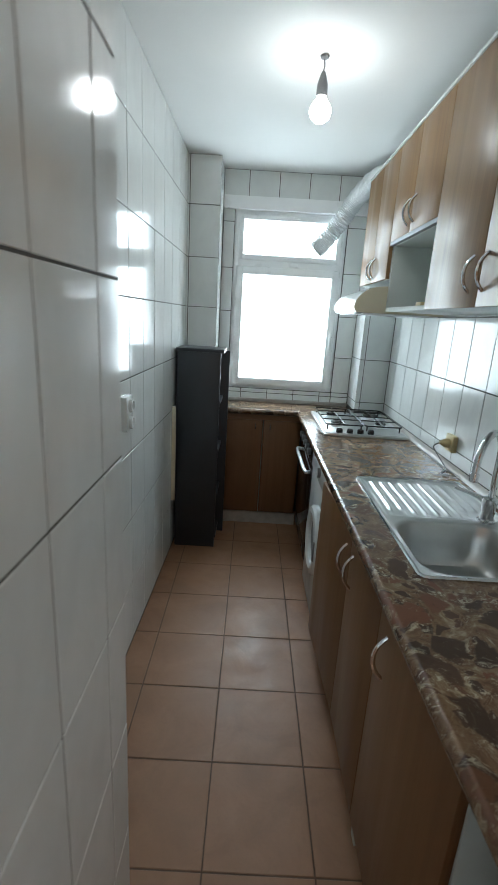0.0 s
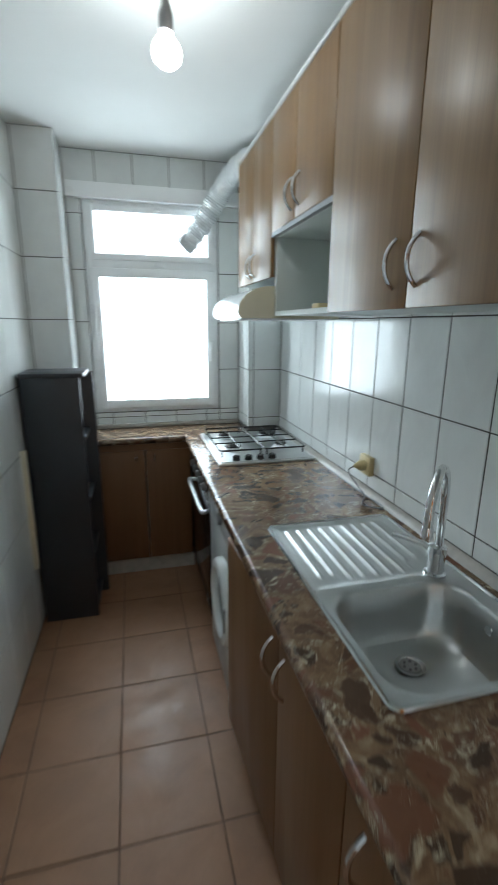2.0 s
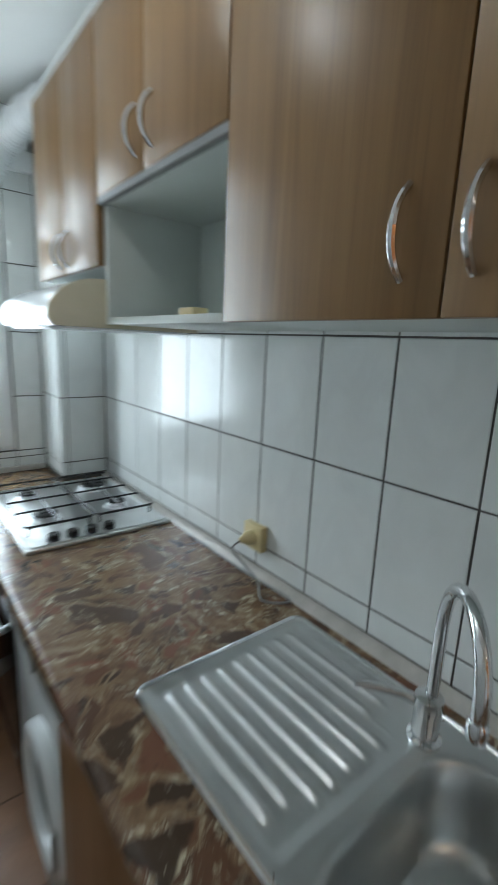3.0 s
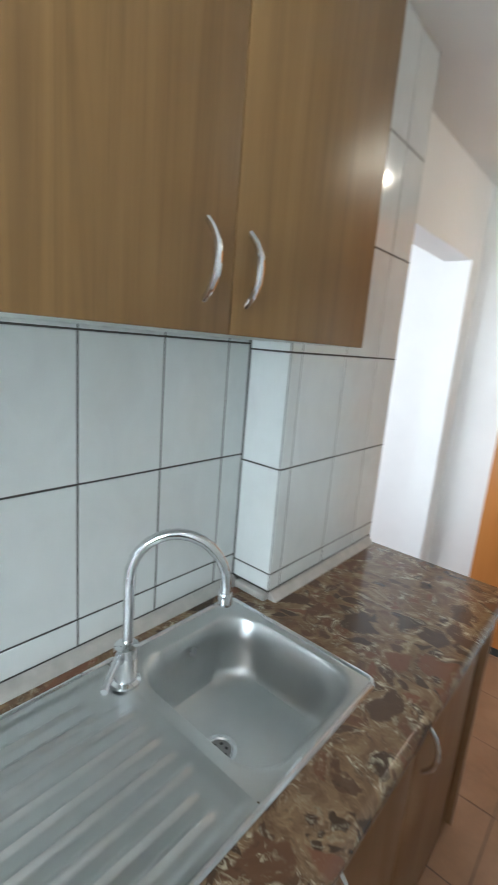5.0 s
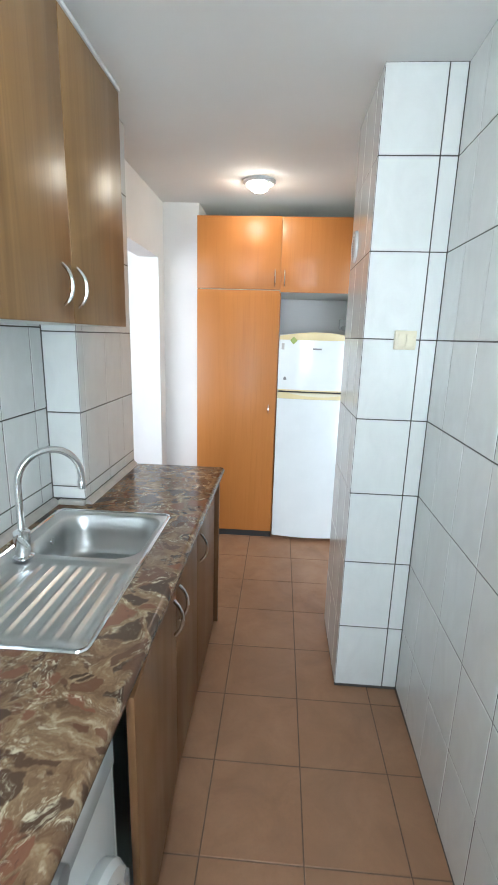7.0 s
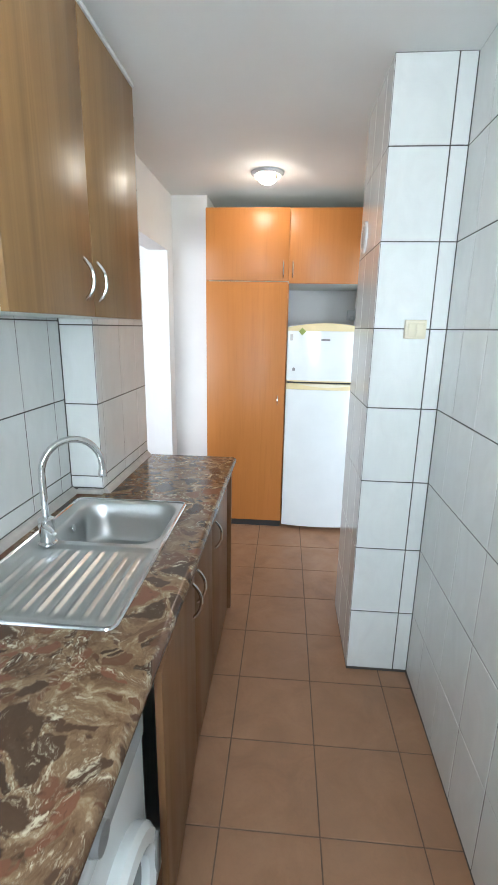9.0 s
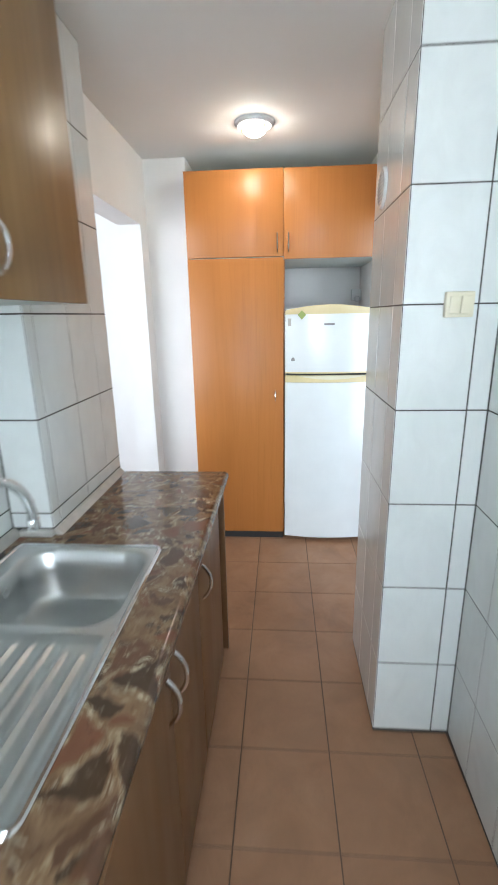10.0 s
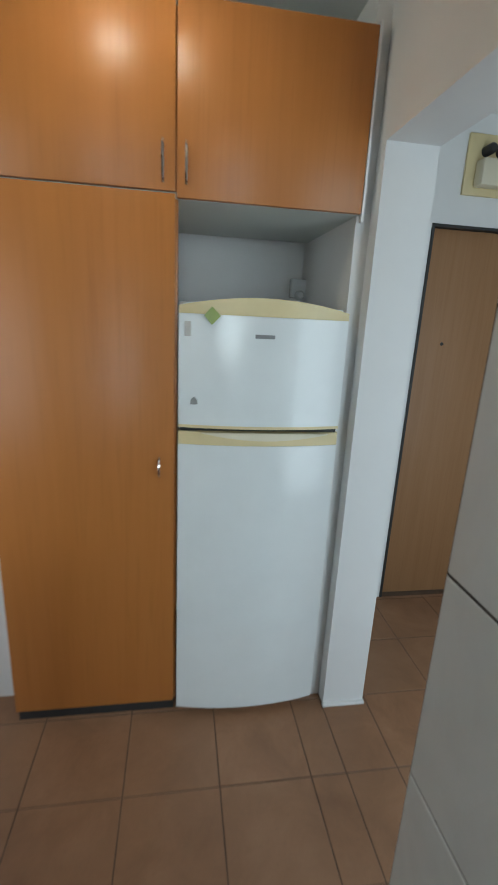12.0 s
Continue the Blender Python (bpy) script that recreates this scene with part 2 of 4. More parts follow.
def tube(points, r, seg=10, bm=None, caps=True, radii=None, closed=False):
    """A round bar swept along points."""
    bm = bm or bmesh.new()
    pts = [Vector(p) for p in points]
    n = len(pts)
    up = None
    rings = []
    for i, p in enumerate(pts):
        if closed:
            d = (pts[(i + 1) % n] - pts[i - 1]).normalized()
        else:
            d = (pts[min(i + 1, n - 1)] - pts[max(i - 1, 0)]).normalized()
        if up is None:
            up = d.orthogonal().normalized()
        up = (up - d * up.dot(d)).normalized()
        side = d.cross(up)
        rr = radii[i] if radii else r
        rings.append([bm.verts.new(p + rr * (math.cos(a) * up + math.sin(a) * side))
                      for a in (2 * math.pi * k / seg for k in range(seg))])
    for i in range(n if closed else n - 1):
        a, b = rings[i], rings[(i + 1) % n]
        for k in range(seg):
            bm.faces.new((a[k], a[(k + 1) % seg], b[(k + 1) % seg], b[k]))
    if caps and not closed:
        bm.faces.new(rings[0][::-1])
        bm.faces.new(rings[-1])
    return bm


def smooth_path(points, steps=8):
    """Catmull-Rom through the points."""
    p = [Vector(q) for q in points]
    p = [2 * p[0] - p[1]] + p + [2 * p[-1] - p[-2]]
    out = []
    for i in range(1, len(p) - 2):
        for k in range(steps):
            t = k / steps
            out.append(0.5 * ((2 * p[i]) + (p[i + 1] - p[i - 1]) * t + (2 * p[i - 1] - 5 * p[i] + 4 * p[i + 1] - p[i + 2]) * t * t
                              + (3 * p[i] - p[i - 1] - 3 * p[i + 1] + p[i + 2]) * t ** 3))
    return out + [p[-2]]


def lathe(profile, at, axis="z", seg=28, bm=None):
    """Turns (radius, height) round an axis through at."""
    bm = bm or bmesh.new()
    rings = []
    for r, h in profile:
        ring = []
        for k in range(seg):
            a = 2 * math.pi * k / seg
            q = Vector((r * math.cos(a), r * math.sin(a), h))
            if axis == "x":
                q = Vector((q.z, q.x, q.y))
            elif axis == "y":
                q = Vector((q.x, q.z, q.y))
            ring.append(bm.verts.new(q + Vector(at)))
        rings.append(ring)
    for a, b in zip(rings, rings[1:]):
        for k in range(seg):
            bm.faces.new((a[k], a[(k + 1) % seg], b[(k + 1) % seg], b[k]))
    if profile[0][0] > 1e-4:
        bm.faces.new(rings[0][::-1])
    if profile[-1][0] > 1e-4:
        bm.faces.new(rings[-1])
    bmesh.ops.remove_doubles(bm, verts=bm.verts, dist=1e-6)
    return bm


def prism(outline, axis, lo, hi, bevel=0.0):
    """An outline of (a, b) pairs pushed out along an axis: x -> (y, z), y -> (x, z), z -> (x, y)."""
    bm = bmesh.new()

    def at(a, b, c):
        return {"x": (c, a, b), "y": (a, c, b), "z": (a, b, c)}[axis]
    lower = [bm.verts.new(at(a, b, lo)) for a, b in outline]
    upper = [bm.verts.new(at(a, b, hi)) for a, b in outline]
    n = len(outline)
    bm.faces.new(lower[::-1])
    bm.faces.new(upper)
    for i in range(n):
        bm.faces.new((lower[i], lower[(i + 1) % n], upper[(i + 1) % n], upper[i]))
    if bevel:
        bmesh.ops.bevel(bm, geom=list(bm.edges), offset=bevel, segments=2, affect="EDGES")
    return bm


def bow_handle(parent, x, y, z, length=0.13, out=0.028, r=0.0055, across=False, normal="x"):
    """A chrome bow handle on a front that faces -x, -y or +y; upright unless across."""
    pts = []
    for k in range(13):
        s = k / 12 * 2 - 1
        d = out * (1 - abs(s) ** 2.4)
        along = s * length / 2
        off = {"x": Vector((-d, 0, 0)), "y": Vector((0, -d, 0)), "-y": Vector((0, d, 0))}[normal]
        way = Vector((0, 0, along))
        pts.append(Vector((x, y, z)) + off + way)
    radii = [r * (0.95 + 0.15 * (1 - abs(k / 6 - 1))) for k in range(13)]
    return part("handle", tube(pts, r, 8, radii=radii), CHROME, parent, "curved chrome bow handle")

# ---- the large structure ----
CEIL = 2.445
LEFT, RIGHT, REAR = -0.862, 0.592, 3.03
PIL_X, PIL_Y0, PIL_Y1 = -0.587, -0.095, 0.4
SP_X, SP_Y = 0.46, 0.55
G = 0.0018  # grout recess

floor = solid("floor", boxed(-3.2, 0.75, -2.0, 3.3, -0.2, -G), FLOOR_GROUT, "terracotta tiled kitchen and hall floor with dark joints", "floor", "structure")
ceiling = solid("ceiling", boxed(-3.2, 3.6, -3.2, 3.32, CEIL, CEIL + 0.2), CEILING, "plain white painted ceiling", "ceiling", "structure")
wall_left = solid("wall_left", boxed(LEFT - 0.25, LEFT - G, PIL_Y1 - 0.1, 3.3, 0, CEIL), GROUT, "kitchen wall of glossy off-white tiles", "wall", "structure")
# this wall is turned slightly inwards towards the window to fit the camera's view
wall_left.matrix_basis = Matrix.Translation((LEFT, 0.4, 0)) @ pose(0, 0, 0, 0, 0, -1.2) @ Matrix.Translation((-LEFT, -0.4, 0))
pillar = solid("wall_pillar", boxed(-0.95, PIL_X - G, PIL_Y0, PIL_Y1 - G, 0, CEIL), GROUT, "projecting wall end clad in glossy off-white tiles", "wall", "structure")
wall_right = solid("wall_right", boxed(RIGHT + G, RIGHT + 0.15, SP_Y - 0.05, 3.3, 0, CEIL), GROUT, "tiled wall above the worktop", "wall", "structure")
wall_sink_end = solid("wall_sink_end", boxed(SP_X + G, RIGHT + 0.15, -0.055, SP_Y - G, 0, CEIL), GROUT, "tiled projecting wall at the end of the worktop", "wall", "structure")
pier_left = solid("wall_pier_left", boxed(LEFT - 0.05, -0.61 - G, 2.745 + G, 3.3, 0, CEIL), GROUT, "tiled pier beside the window", "wall", "structure")
pier_right = solid("wall_pier_right", boxed(0.387 + G, RIGHT + 0.05, 2.76 + G, 3.3, 0, CEIL), GROUT, "tiled pier beside the window above the hob", "wall", "structure")
WX0, WX1, WZ0, WZ1 = -0.53, 0.257, 0.978, 2.218
bm = bmesh.new()
box(bm, -0.63, WX0, REAR + G, 3.3, 0, CEIL)
box(bm, WX1, 0.4, REAR + G, 3.3, 0, CEIL)
box(bm, WX0, WX1, REAR + G, 3.3, 0, WZ0)
box(bm, WX0, WX1, REAR + G, 3.3, WZ1, CEIL)
box(bm, -0.62, 0.4, 2.995 + G, REAR + G, 2.284, CEIL)
wall_window = solid("wall_window", bm, GROUT, "tiled kitchen wall with a window opening", "wall", "structure")

# hall side
HX = 0.56
HEAD_Z = 2.06
bm = bmesh.new()
box(bm, HX, HX + 0.14, -1.1, -0.058, HEAD_Z, CEIL)
box(bm, HX, HX + 0.14, -1.75, -1.1, 0, CEIL)
wall_hall_right = solid("wall_hall_right", bm, PLASTER, "white plastered hall wall with an open doorway", "wall", "structure")
wall_hall_stub = solid("wall_hall_stub", boxed(0.3, HX, -1.75, -1.245, 0, CEIL), PLASTER, "short white plastered wall beside the wardrobe", "wall", "structure")
wall_hall_back = solid("wall_hall_back", boxed(-1.07, 0.7, -1.95, -1.75, 0, CEIL), PLASTER, "white plastered wall behind the wardrobe", "wall", "structure")
bm = bmesh.new()
box(bm, -1.07, -0.9, -1.75, -1.075, 0, CEIL)
box(bm, -1.07, -0.9, -1.075, PIL_Y0 + 0.001, 2.04, CEIL)
box(bm, -0.9, -0.853, -1.75, -1.135, 0, CEIL)
wall_hall_left = solid("wall_hall_left", bm, PLASTER, "white plastered wall with an opening to the entrance", "wall", "structure")
part("jamb_foot", boxed(-1.075, -0.895, -1.08, -1.06, 0.0, 0.012, 0.003), PLASTER, wall_hall_left)
bm = bmesh.new()
box(bm, -3.0, -1.46, -1.95, -1.78, 1.985, CEIL)
box(bm, -1.46, -1.07, -1.95, -1.78, 0, CEIL)
box(bm, -3.0, -2.3, -1.95, -1.78, 0, 1.985)
wall_entrance = solid("wall_entrance", bm, PLASTER, "white wall round the entrance door", "wall", "structure")
solid("wall_entrance_side", boxed(-3.1, -2.95, -1.95, 0.6, 0, CEIL), PLASTER, "white plastered entrance wall", "wall", "structure")
# unseen wall, with an opening added to let the entrance fill through
bm = boxed(-2.95, -2.1, 0.2, 0.4, 0, CEIL)
box(bm, -1.2, -0.951, 0.2, 0.4, 0, CEIL)
box(bm, -2.1, -1.2, 0.2, 0.4, 2.05, CEIL)
solid("wall_entrance_front", bm, PLASTER, "unseen white plastered entrance wall with an opening added for the fill light", "wall", "structure")

HALL_WALLS = (wall_hall_stub, wall_hall_right, wall_hall_back, wall_hall_left, wall_entrance)

# next room, seen through the doorway
solid("floor_next_room", boxed(0.751, 3.6, -1.8, 0.6, -0.2, 0.0), PARQUET, "reddish parquet floor of the bright next room", "floor", "structure")
solid("wall_next_room_south", boxed(0.74, 3.6, -1.8, -1.66, 0, CEIL), PLASTER, "white wall of the next room", "wall", "structure")
# unseen window wall, placed to light the south wall and spare the hall
bm = boxed(0.76, 1.0, 0.5, 0.6, 0, CEIL)
box(bm, 2.5, 3.5, 0.5, 0.6, 0, CEIL)
box(bm, 1.0, 2.5, 0.5, 0.6, 0, 0.8)
box(bm, 1.0, 2.5, 0.5, 0.6, 2.2, CEIL)
solid("wall_next_room_north", bm, PLASTER, "unseen white wall of the next room with an assumed wide window opening", "wall", "structure")
solid("wall_next_room_east", boxed(3.4, 3.5, -1.66, 0.5, 0, CEIL), PLASTER, "white wall of the next room", "wall", "structure")


# ---- kitchen window ----
def frame_ring(bm, x0, x1, z0, z1, w, y0, y1, bevel=0.006):
    box(bm, x0, x0 + w, y0, y1, z0, z1, bevel)
    box(bm, x1 - w, x1, y0, y1, z0, z1, bevel)
    box(bm, x0 + w - 0.006, x1 - w + 0.006, y0, y1, z0, z0 + w, bevel)
    box(bm, x0 + w - 0.006, x1 - w + 0.006, y0, y1, z1 - w, z1, bevel)
    return bm


window = thing("window_1", (-0.1, 3.050, WZ0), "white plastic kitchen window with a fixed upper light, blown out by daylight", "window", "", "structure")
bm = frame_ring(bmesh.new(), WX0, WX1, WZ0, WZ1, 0.042, 3.045, 3.11)
box(bm, WX0 + 0.03, WX1 - 0.03, 3.045, 3.11, 1.83, 1.905, 0.005)
part("window_frame", bm, PVC, window)
sash = part("sash", frame_ring(bmesh.new(), WX0 + 0.025, WX1 - 0.025, WZ0 + 0.025, 1.845, 0.052, 3.028, 3.070), PVC, window)
part("upper_sash", frame_ring(bmesh.new(), WX0 + 0.03, WX1 - 0.03, 1.889, WZ1 - 0.03, 0.036, 3.035, 3.070), PVC, window)
part("head_board", boxed(-0.607, 0.385, 2.993, 3.045, 2.208, 2.2875), PVC, window)
pane = part("pane", boxed(WX0 + 0.07, WX1 - 0.07, 3.065, 3.070, WZ0 + 0.07, 1.8), GLASS, window)
pane2 = part("pane", boxed(WX0 + 0.06, WX1 - 0.06, 3.065, 3.070, 1.915, WZ1 - 0.06), GLASS, window)
pane.visible_shadow = pane2.visible_shadow = False
bm = boxed(0.194, 0.218, 3.016, 3.030, 1.36, 1.42, 0.004)
box(bm, 0.198, 0.214, 3.002, 3.018, 1.29, 1.4, 0.005)
part("window_handle", bm, PVC, window)
bm = boxed(-0.13, -0.07, 3.025, 3.038, 1.855, 1.885, 0.004)
part("latch", bm, PVC, window)
part("hinge", boxed(-0.12, -0.08, 3.025, 3.040, 2.165, 2.19, 0.004), PVC, window)


# ---- base units and worktop ----
def door_panel(parent, y0, y1, z0, z1, x, mat, shift=0.0, label=""):
    """A laminate door facing -x, front at x; shift pushes its y1 edge outwards."""
    g = 0.0015
    bm = boxed(x, x + 0.018, y0 + g, y1 - g, z0, z1, 0.0018)
    for v in bm.verts:
        v.co.x -= shift * (v.co.y - y0) / (y1 - y0)
    return part("door", bm, mat, parent, label)


def base_unit(y0, y1, doors, label, handles, shift=(0, 0)):
    u = thing("base_cabinet", (0.3, (y0 + y1) / 2, 0), label, "cabinet", "base cabinets under the worktop")
    for q in (y0, y1 - 0.018):
        part("side_panel", boxed(0.0275, 0.575, q, q + 0.018, 0.0, 0.838, 0.001), CARCASS, u, "grey white melamine side")
    part("bottom_panel", boxed(0.04, 0.575, y0 + 0.0182, y1 - 0.0182, 0.09, 0.108), CARCASS, u)
    part("back_panel", boxed(0.565, 0.575, y0 + 0.0182, y1 - 0.0182, 0.108, 0.838), CARCASS, u)
    part("rail", boxed(0.042, 0.1, y0 + 0.0182, y1 - 0.0182, 0.82, 0.838), CARCASS, u)
    part("plinth", boxed(0.075, 0.09, y0 + 0.0182, y1 - 0.0182, 0, 0.09), BASE_WOOD, u)
    for (a, b), h, s in zip(doors, handles, shift):
        d = door_panel(u, a, b, 0.1, 0.834, 0.008, BASE_WOOD, s)
        bow_handle(d, 0.009 - s * (h - a) / (b - a), h, 0.712, 0.12)
    return u


base_unit(0.14, 0.598, [(0.14, 0.598)], "brown wood-look base cabinet with one door", [0.53])
base_unit(0.6, 1.47, [(0.6, 0.958), (0.958, 1.44)], "brown wood-look sink cabinet with two doors, one slightly ajar", [0.915, 1.0], (0.0, 0.026))

solid("end_panel", boxed(0.006, 0.45, -0.03, -0.012, 0.0, 0.841, 0.0015), BASE_WOOD, "brown wood-look end panel carrying the worktop", "panel")
bm = bmesh.new()
SX0, SX1, SY0, SY1 = 0.118, 0.515, 0.635, 1.37
WT0, WT1 = 0.842, 0.88
for x0, x1, y0, y1 in ((0.0, SX0, -0.04, 3.025), (SX0, 0.589, SY1, 2.757), (SX0, 0.384, 2.757, 3.025), (SX0, 0.457, -0.04, SY0), (0.457, 0.589, 0.553, SY0), (SX1, 0.589, SY0, SY1), (-0.607, 0.0, 2.722, 3.025)):
    box(bm, x0, x1, y0, y1, WT0, WT1)
bmesh.ops.remove_doubles(bm, verts=bm.verts, dist=0.0005)
worktop = solid("worktop", bm, WORKTOP, "L-shaped glossy brown marble-look laminate worktop with cream veins", "worktop")
bm = tube([(0.0005, -0.038, 0.862), (0.0005, 2.722, 0.862)], 0.0185, 12)
part("rounded_edge", bm, WORKTOP, worktop)
bm = tube([(0.0, -0.0395, 0.862), (0.48, -0.0395, 0.862)], 0.0185, 12)
part("end_edge", bm, WORKTOP, worktop)
bm = tube([(-0.605, 2.7225, 0.862), (0.0, 2.7225, 0.862)], 0.0185, 12)
part("rear_edge", bm, WORKTOP, worktop)
sealing = prism([(0.591, 0.9), (0.591, 0.88), (0.562, 0.88), (0.568, 0.889), (0.584, 0.9)], "y", SP_Y + 0.003, 2.756)
part("sealing_strip", sealing, SILICONE, worktop, "grey brown sealing strip along the tiles")
part("sealing_strip", prism([(0.459, 0.9), (0.459, 0.88), (0.433, 0.88), (0.439, 0.889), (0.452, 0.9)], "y", -0.03, SP_Y), SILICONE, worktop)
part("sealing_strip", boxed(0.457, 0.563, 0.5505, 0.572, 0.88, 0.9, 0.004), SILICONE, worktop)
part("sealing_strip", boxed(-0.607, 0.384, 3.008, 3.029, 0.88, 0.905, 0.004), SILICONE, worktop)

rear = thing("base_cabinet", (-0.25, 2.880, 0), "brown wood-look base cabinet with two doors under the window", "cabinet", "base cabinets under the worktop")
part("body", boxed(-0.56, 0.02, 2.762, 3.020, 0.09, 0.838), CARCASS, rear)
part("plinth", boxed(-0.56, 0.03, 2.745, 2.76, 0, 0.09), SILICONE, rear, "pale plinth board")
part("rail", boxed(-0.56, 0.02, 2.732, 2.748, 0.8, 0.838), BASE_WOOD, rear)
for a, b, h in ((-0.56, -0.25, -0.305), (-0.247, 0.02, -0.2)):
    d = part("door", boxed(a, b - 0.003, 2.730, 2.744, 0.1, 0.798, 0.002), BASE_WOOD, rear)
    bow_handle(d, h, 2.730, 0.75, 0.05, 0.02, 0.0035, normal="y")

# washing machine
wm = thing("washing_machine", (0.3, 1.75, 0), "white front-loading washing machine under the worktop", "washing machine")
part("body", boxed(0.035, 0.57, 1.473, 2.02, 0.02, 0.835, 0.008), WHITE, wm)
ring = lathe([(0.175, 0.0), (0.175, -0.022), (0.165, -0.034), (0.14, -0.038), (0.122, -0.028), (0.118, -0.005)], (0.036, 1.665, 0.44), "x", 40)
hatch = part("hatch_ring", ring, WHITE, wm, "white plastic door ring")
part("hatch_glass", lathe([(0.118, -0.006), (0.1, 0.012), (0.05, 0.026), (0.0, 0.03)], (0.03, 1.665, 0.44), "x", 36), BLACK_GLASS, hatch)
part("hatch_handle", boxed(-0.006, 0.02, 1.51, 1.53, 0.4, 0.5, 0.005), GREY, hatch)
part("control_panel", boxed(0.028, 0.036, 1.48, 2.01, 0.72, 0.825, 0.003), WHITE, wm)
part("dial", lathe([(0.026, 0), (0.024, -0.016), (0.0, -0.018)], (0.029, 1.72, 0.775), "x", 20), GREY, wm)
for dy in (1.52, 1.92):
    part("foot", lathe([(0.02, 0), (0.02, 0.02)], (0.09, dy, 0), "z", 12), RUBBER, wm)

# moved forward to close the dark gap the camera sees beside the ajar door
wm.matrix_basis = Matrix.Translation((-0.016, 0, 0)) @ wm.matrix_basis

# oven
ov = thing("oven", (0.3, 2.325, 0), "black built-in oven with a metal bar handle under the hob", "oven")
part("body", boxed(0.035, 0.57, 2.030, 2.615, 0.1, 0.835), BLACK, ov)
part("door", boxed(0.016, 0.036, 2.035, 2.610, 0.2, 0.7, 0.004), BLACK_GLASS, ov)
part("control_panel", boxed(0.014, 0.036, 2.035, 2.610, 0.705, 0.832, 0.004), BLACK, ov)
for k in range(5):
    part("knob", lathe([(0.02, 0), (0.019, -0.02), (0.0, -0.022)], (0.014, 2.115 + 0.1 * k, 0.77), "x", 16), GREY, ov)
part("handle", tube(smooth_path([(0.018, 2.085, 0.655), (-0.012, 2.090, 0.655), (-0.015, 2.325, 0.655), (-0.012, 2.560, 0.655), (0.018, 2.565, 0.655)]), 0.011, 10), ALU, ov, "brushed metal bar handle")
part("plinth", boxed(0.06, 0.08, 2.030, 2.615, 0.0, 0.1), BASE_WOOD, ov)
part("drawer_front", boxed(0.02, 0.036, 2.035, 2.610, 0.105, 0.196, 0.003), BLACK, ov)


# ---- sink, tap ----
def rounded_loop(x0, x1, y0, y1, r, n=12):
    pts = []
    for cx, cy, a0 in ((x1 - r, y1 - r, 0), (x0 + r, y1 - r, 90), (x0 + r, y0 + r, 180), (x1 - r, y0 + r, 270)):
        for k in range(n + 1):
            a = radians(a0 + 90 * k / n)
            pts.append((cx + r * math.cos(a), cy + r * math.sin(a)))
    return pts


sink = thing("kitchen_sink", (0.33, 0.98, 0.88), "stainless steel inset sink with a ribbed drainer", "sink")
X0, X1, Y0, Y1, YM = 0.098, 0.535, 0.618, 1.388, 1.0
bm = bmesh.new()
BX0, BX1, BY0, BY1 = 0.132, 0.478, 0.652, 0.968
loops = [(X0 + 0.012, X1 - 0.012, Y0 + 0.012, YM, 0.012, 0.8845), (BX0 - 0.016, BX1 + 0.016, BY0 - 0.016, BY1 + 0.016, 0.085, 0.8835),
         (BX0 - 0.006, BX1 + 0.006, BY0 - 0.006, BY1 + 0.006, 0.08, 0.881), (BX0, BX1, BY0, BY1, 0.078, 0.873),
         (BX0 + 0.006, BX1 - 0.006, BY0 + 0.006, BY1 - 0.006, 0.078, 0.82), (BX0 + 0.014, BX1 - 0.014, BY0 + 0.014, BY1 - 0.014, 0.08, 0.757),
         (BX0 + 0.024, BX1 - 0.024, BY0 + 0.024, BY1 - 0.024, 0.08, 0.741), (BX0 + 0.045, BX1 - 0.045, BY0 + 0.045, BY1 - 0.045, 0.07, 0.734),
         (BX0 + 0.11, BX1 - 0.11, BY0 + 0.11, BY1 - 0.11, 0.04, 0.729)]
prev = None
for x0, x1, y0, y1, r, z in loops:
    ring = [bm.verts.new((x, y, z)) for x, y in rounded_loop(x0, x1, y0, y1, r)]
    if prev:
        for k in range(len(ring)):
            j = (k + 1) % len(ring)
            bm.faces.new((prev[k], prev[j], ring[j], ring[k]))
    prev = ring
bm.faces.new(prev)
bowl = part("bowl", bm, STEEL, sink)
# drainer: a sheet with raised ribs that run along the worktop
bm = bmesh.new()
NX, NY = 110, 40
RIBS = [0.155 + 0.0385 * k for k in range(9)]
grid = []
for i in range(NX + 1):
    x = X0 + 0.012 + (X1 - X0 - 0.024) * i / NX
    row = []
    for j in range(NY + 1):
        y = YM + (Y1 - 0.012 - YM) * j / NY
        d = min(x - X0 - 0.012, X1 - 0.012 - x, Y1 - 0.012 - y)
        z = 0.8845 - 0.005 * min(1, max(0, (d - 0.012) / 0.012)) * min(1, max(0, (y - YM - 0.006) / 0.014))
        near = min(abs(x - q) for q in RIBS)
        start = 1.05 if x < 0.2 else (YM + 0.025 if x < 0.42 else 1.08)
        if near < 0.010 and start < y < Y1 - 0.04:
            fade = min(1, (y - start) / 0.014, (Y1 - 0.04 - y) / 0.014)
            z += 0.0055 * (0.5 + 0.5 * math.cos(math.pi * near / 0.010)) * max(0, fade)
        row.append(bm.verts.new((x, y, z)))
    grid.append(row)
for i in range(NX):
    for j in range(NY):
        bm.faces.new((grid[i][j], grid[i + 1][j], grid[i + 1][j + 1], grid[i][j + 1]))
part("drainer", bm, STEEL, sink)
rim = tube([(x, y, 0.8825) for x, y in rounded_loop(X0 + 0.008, X1 - 0.008, Y0 + 0.008, Y1 - 0.008, 0.02, 5)], 0.0065, 8, closed=True)
part("rim", rim, CHROME, sink)
strainer = lathe([(0.034, 0.001), (0.036, 0.004), (0.029, 0.004), (0.026, 0.0015), (0.0, 0.0015)], (0.312, 0.868, 0.7305), "z", 28)
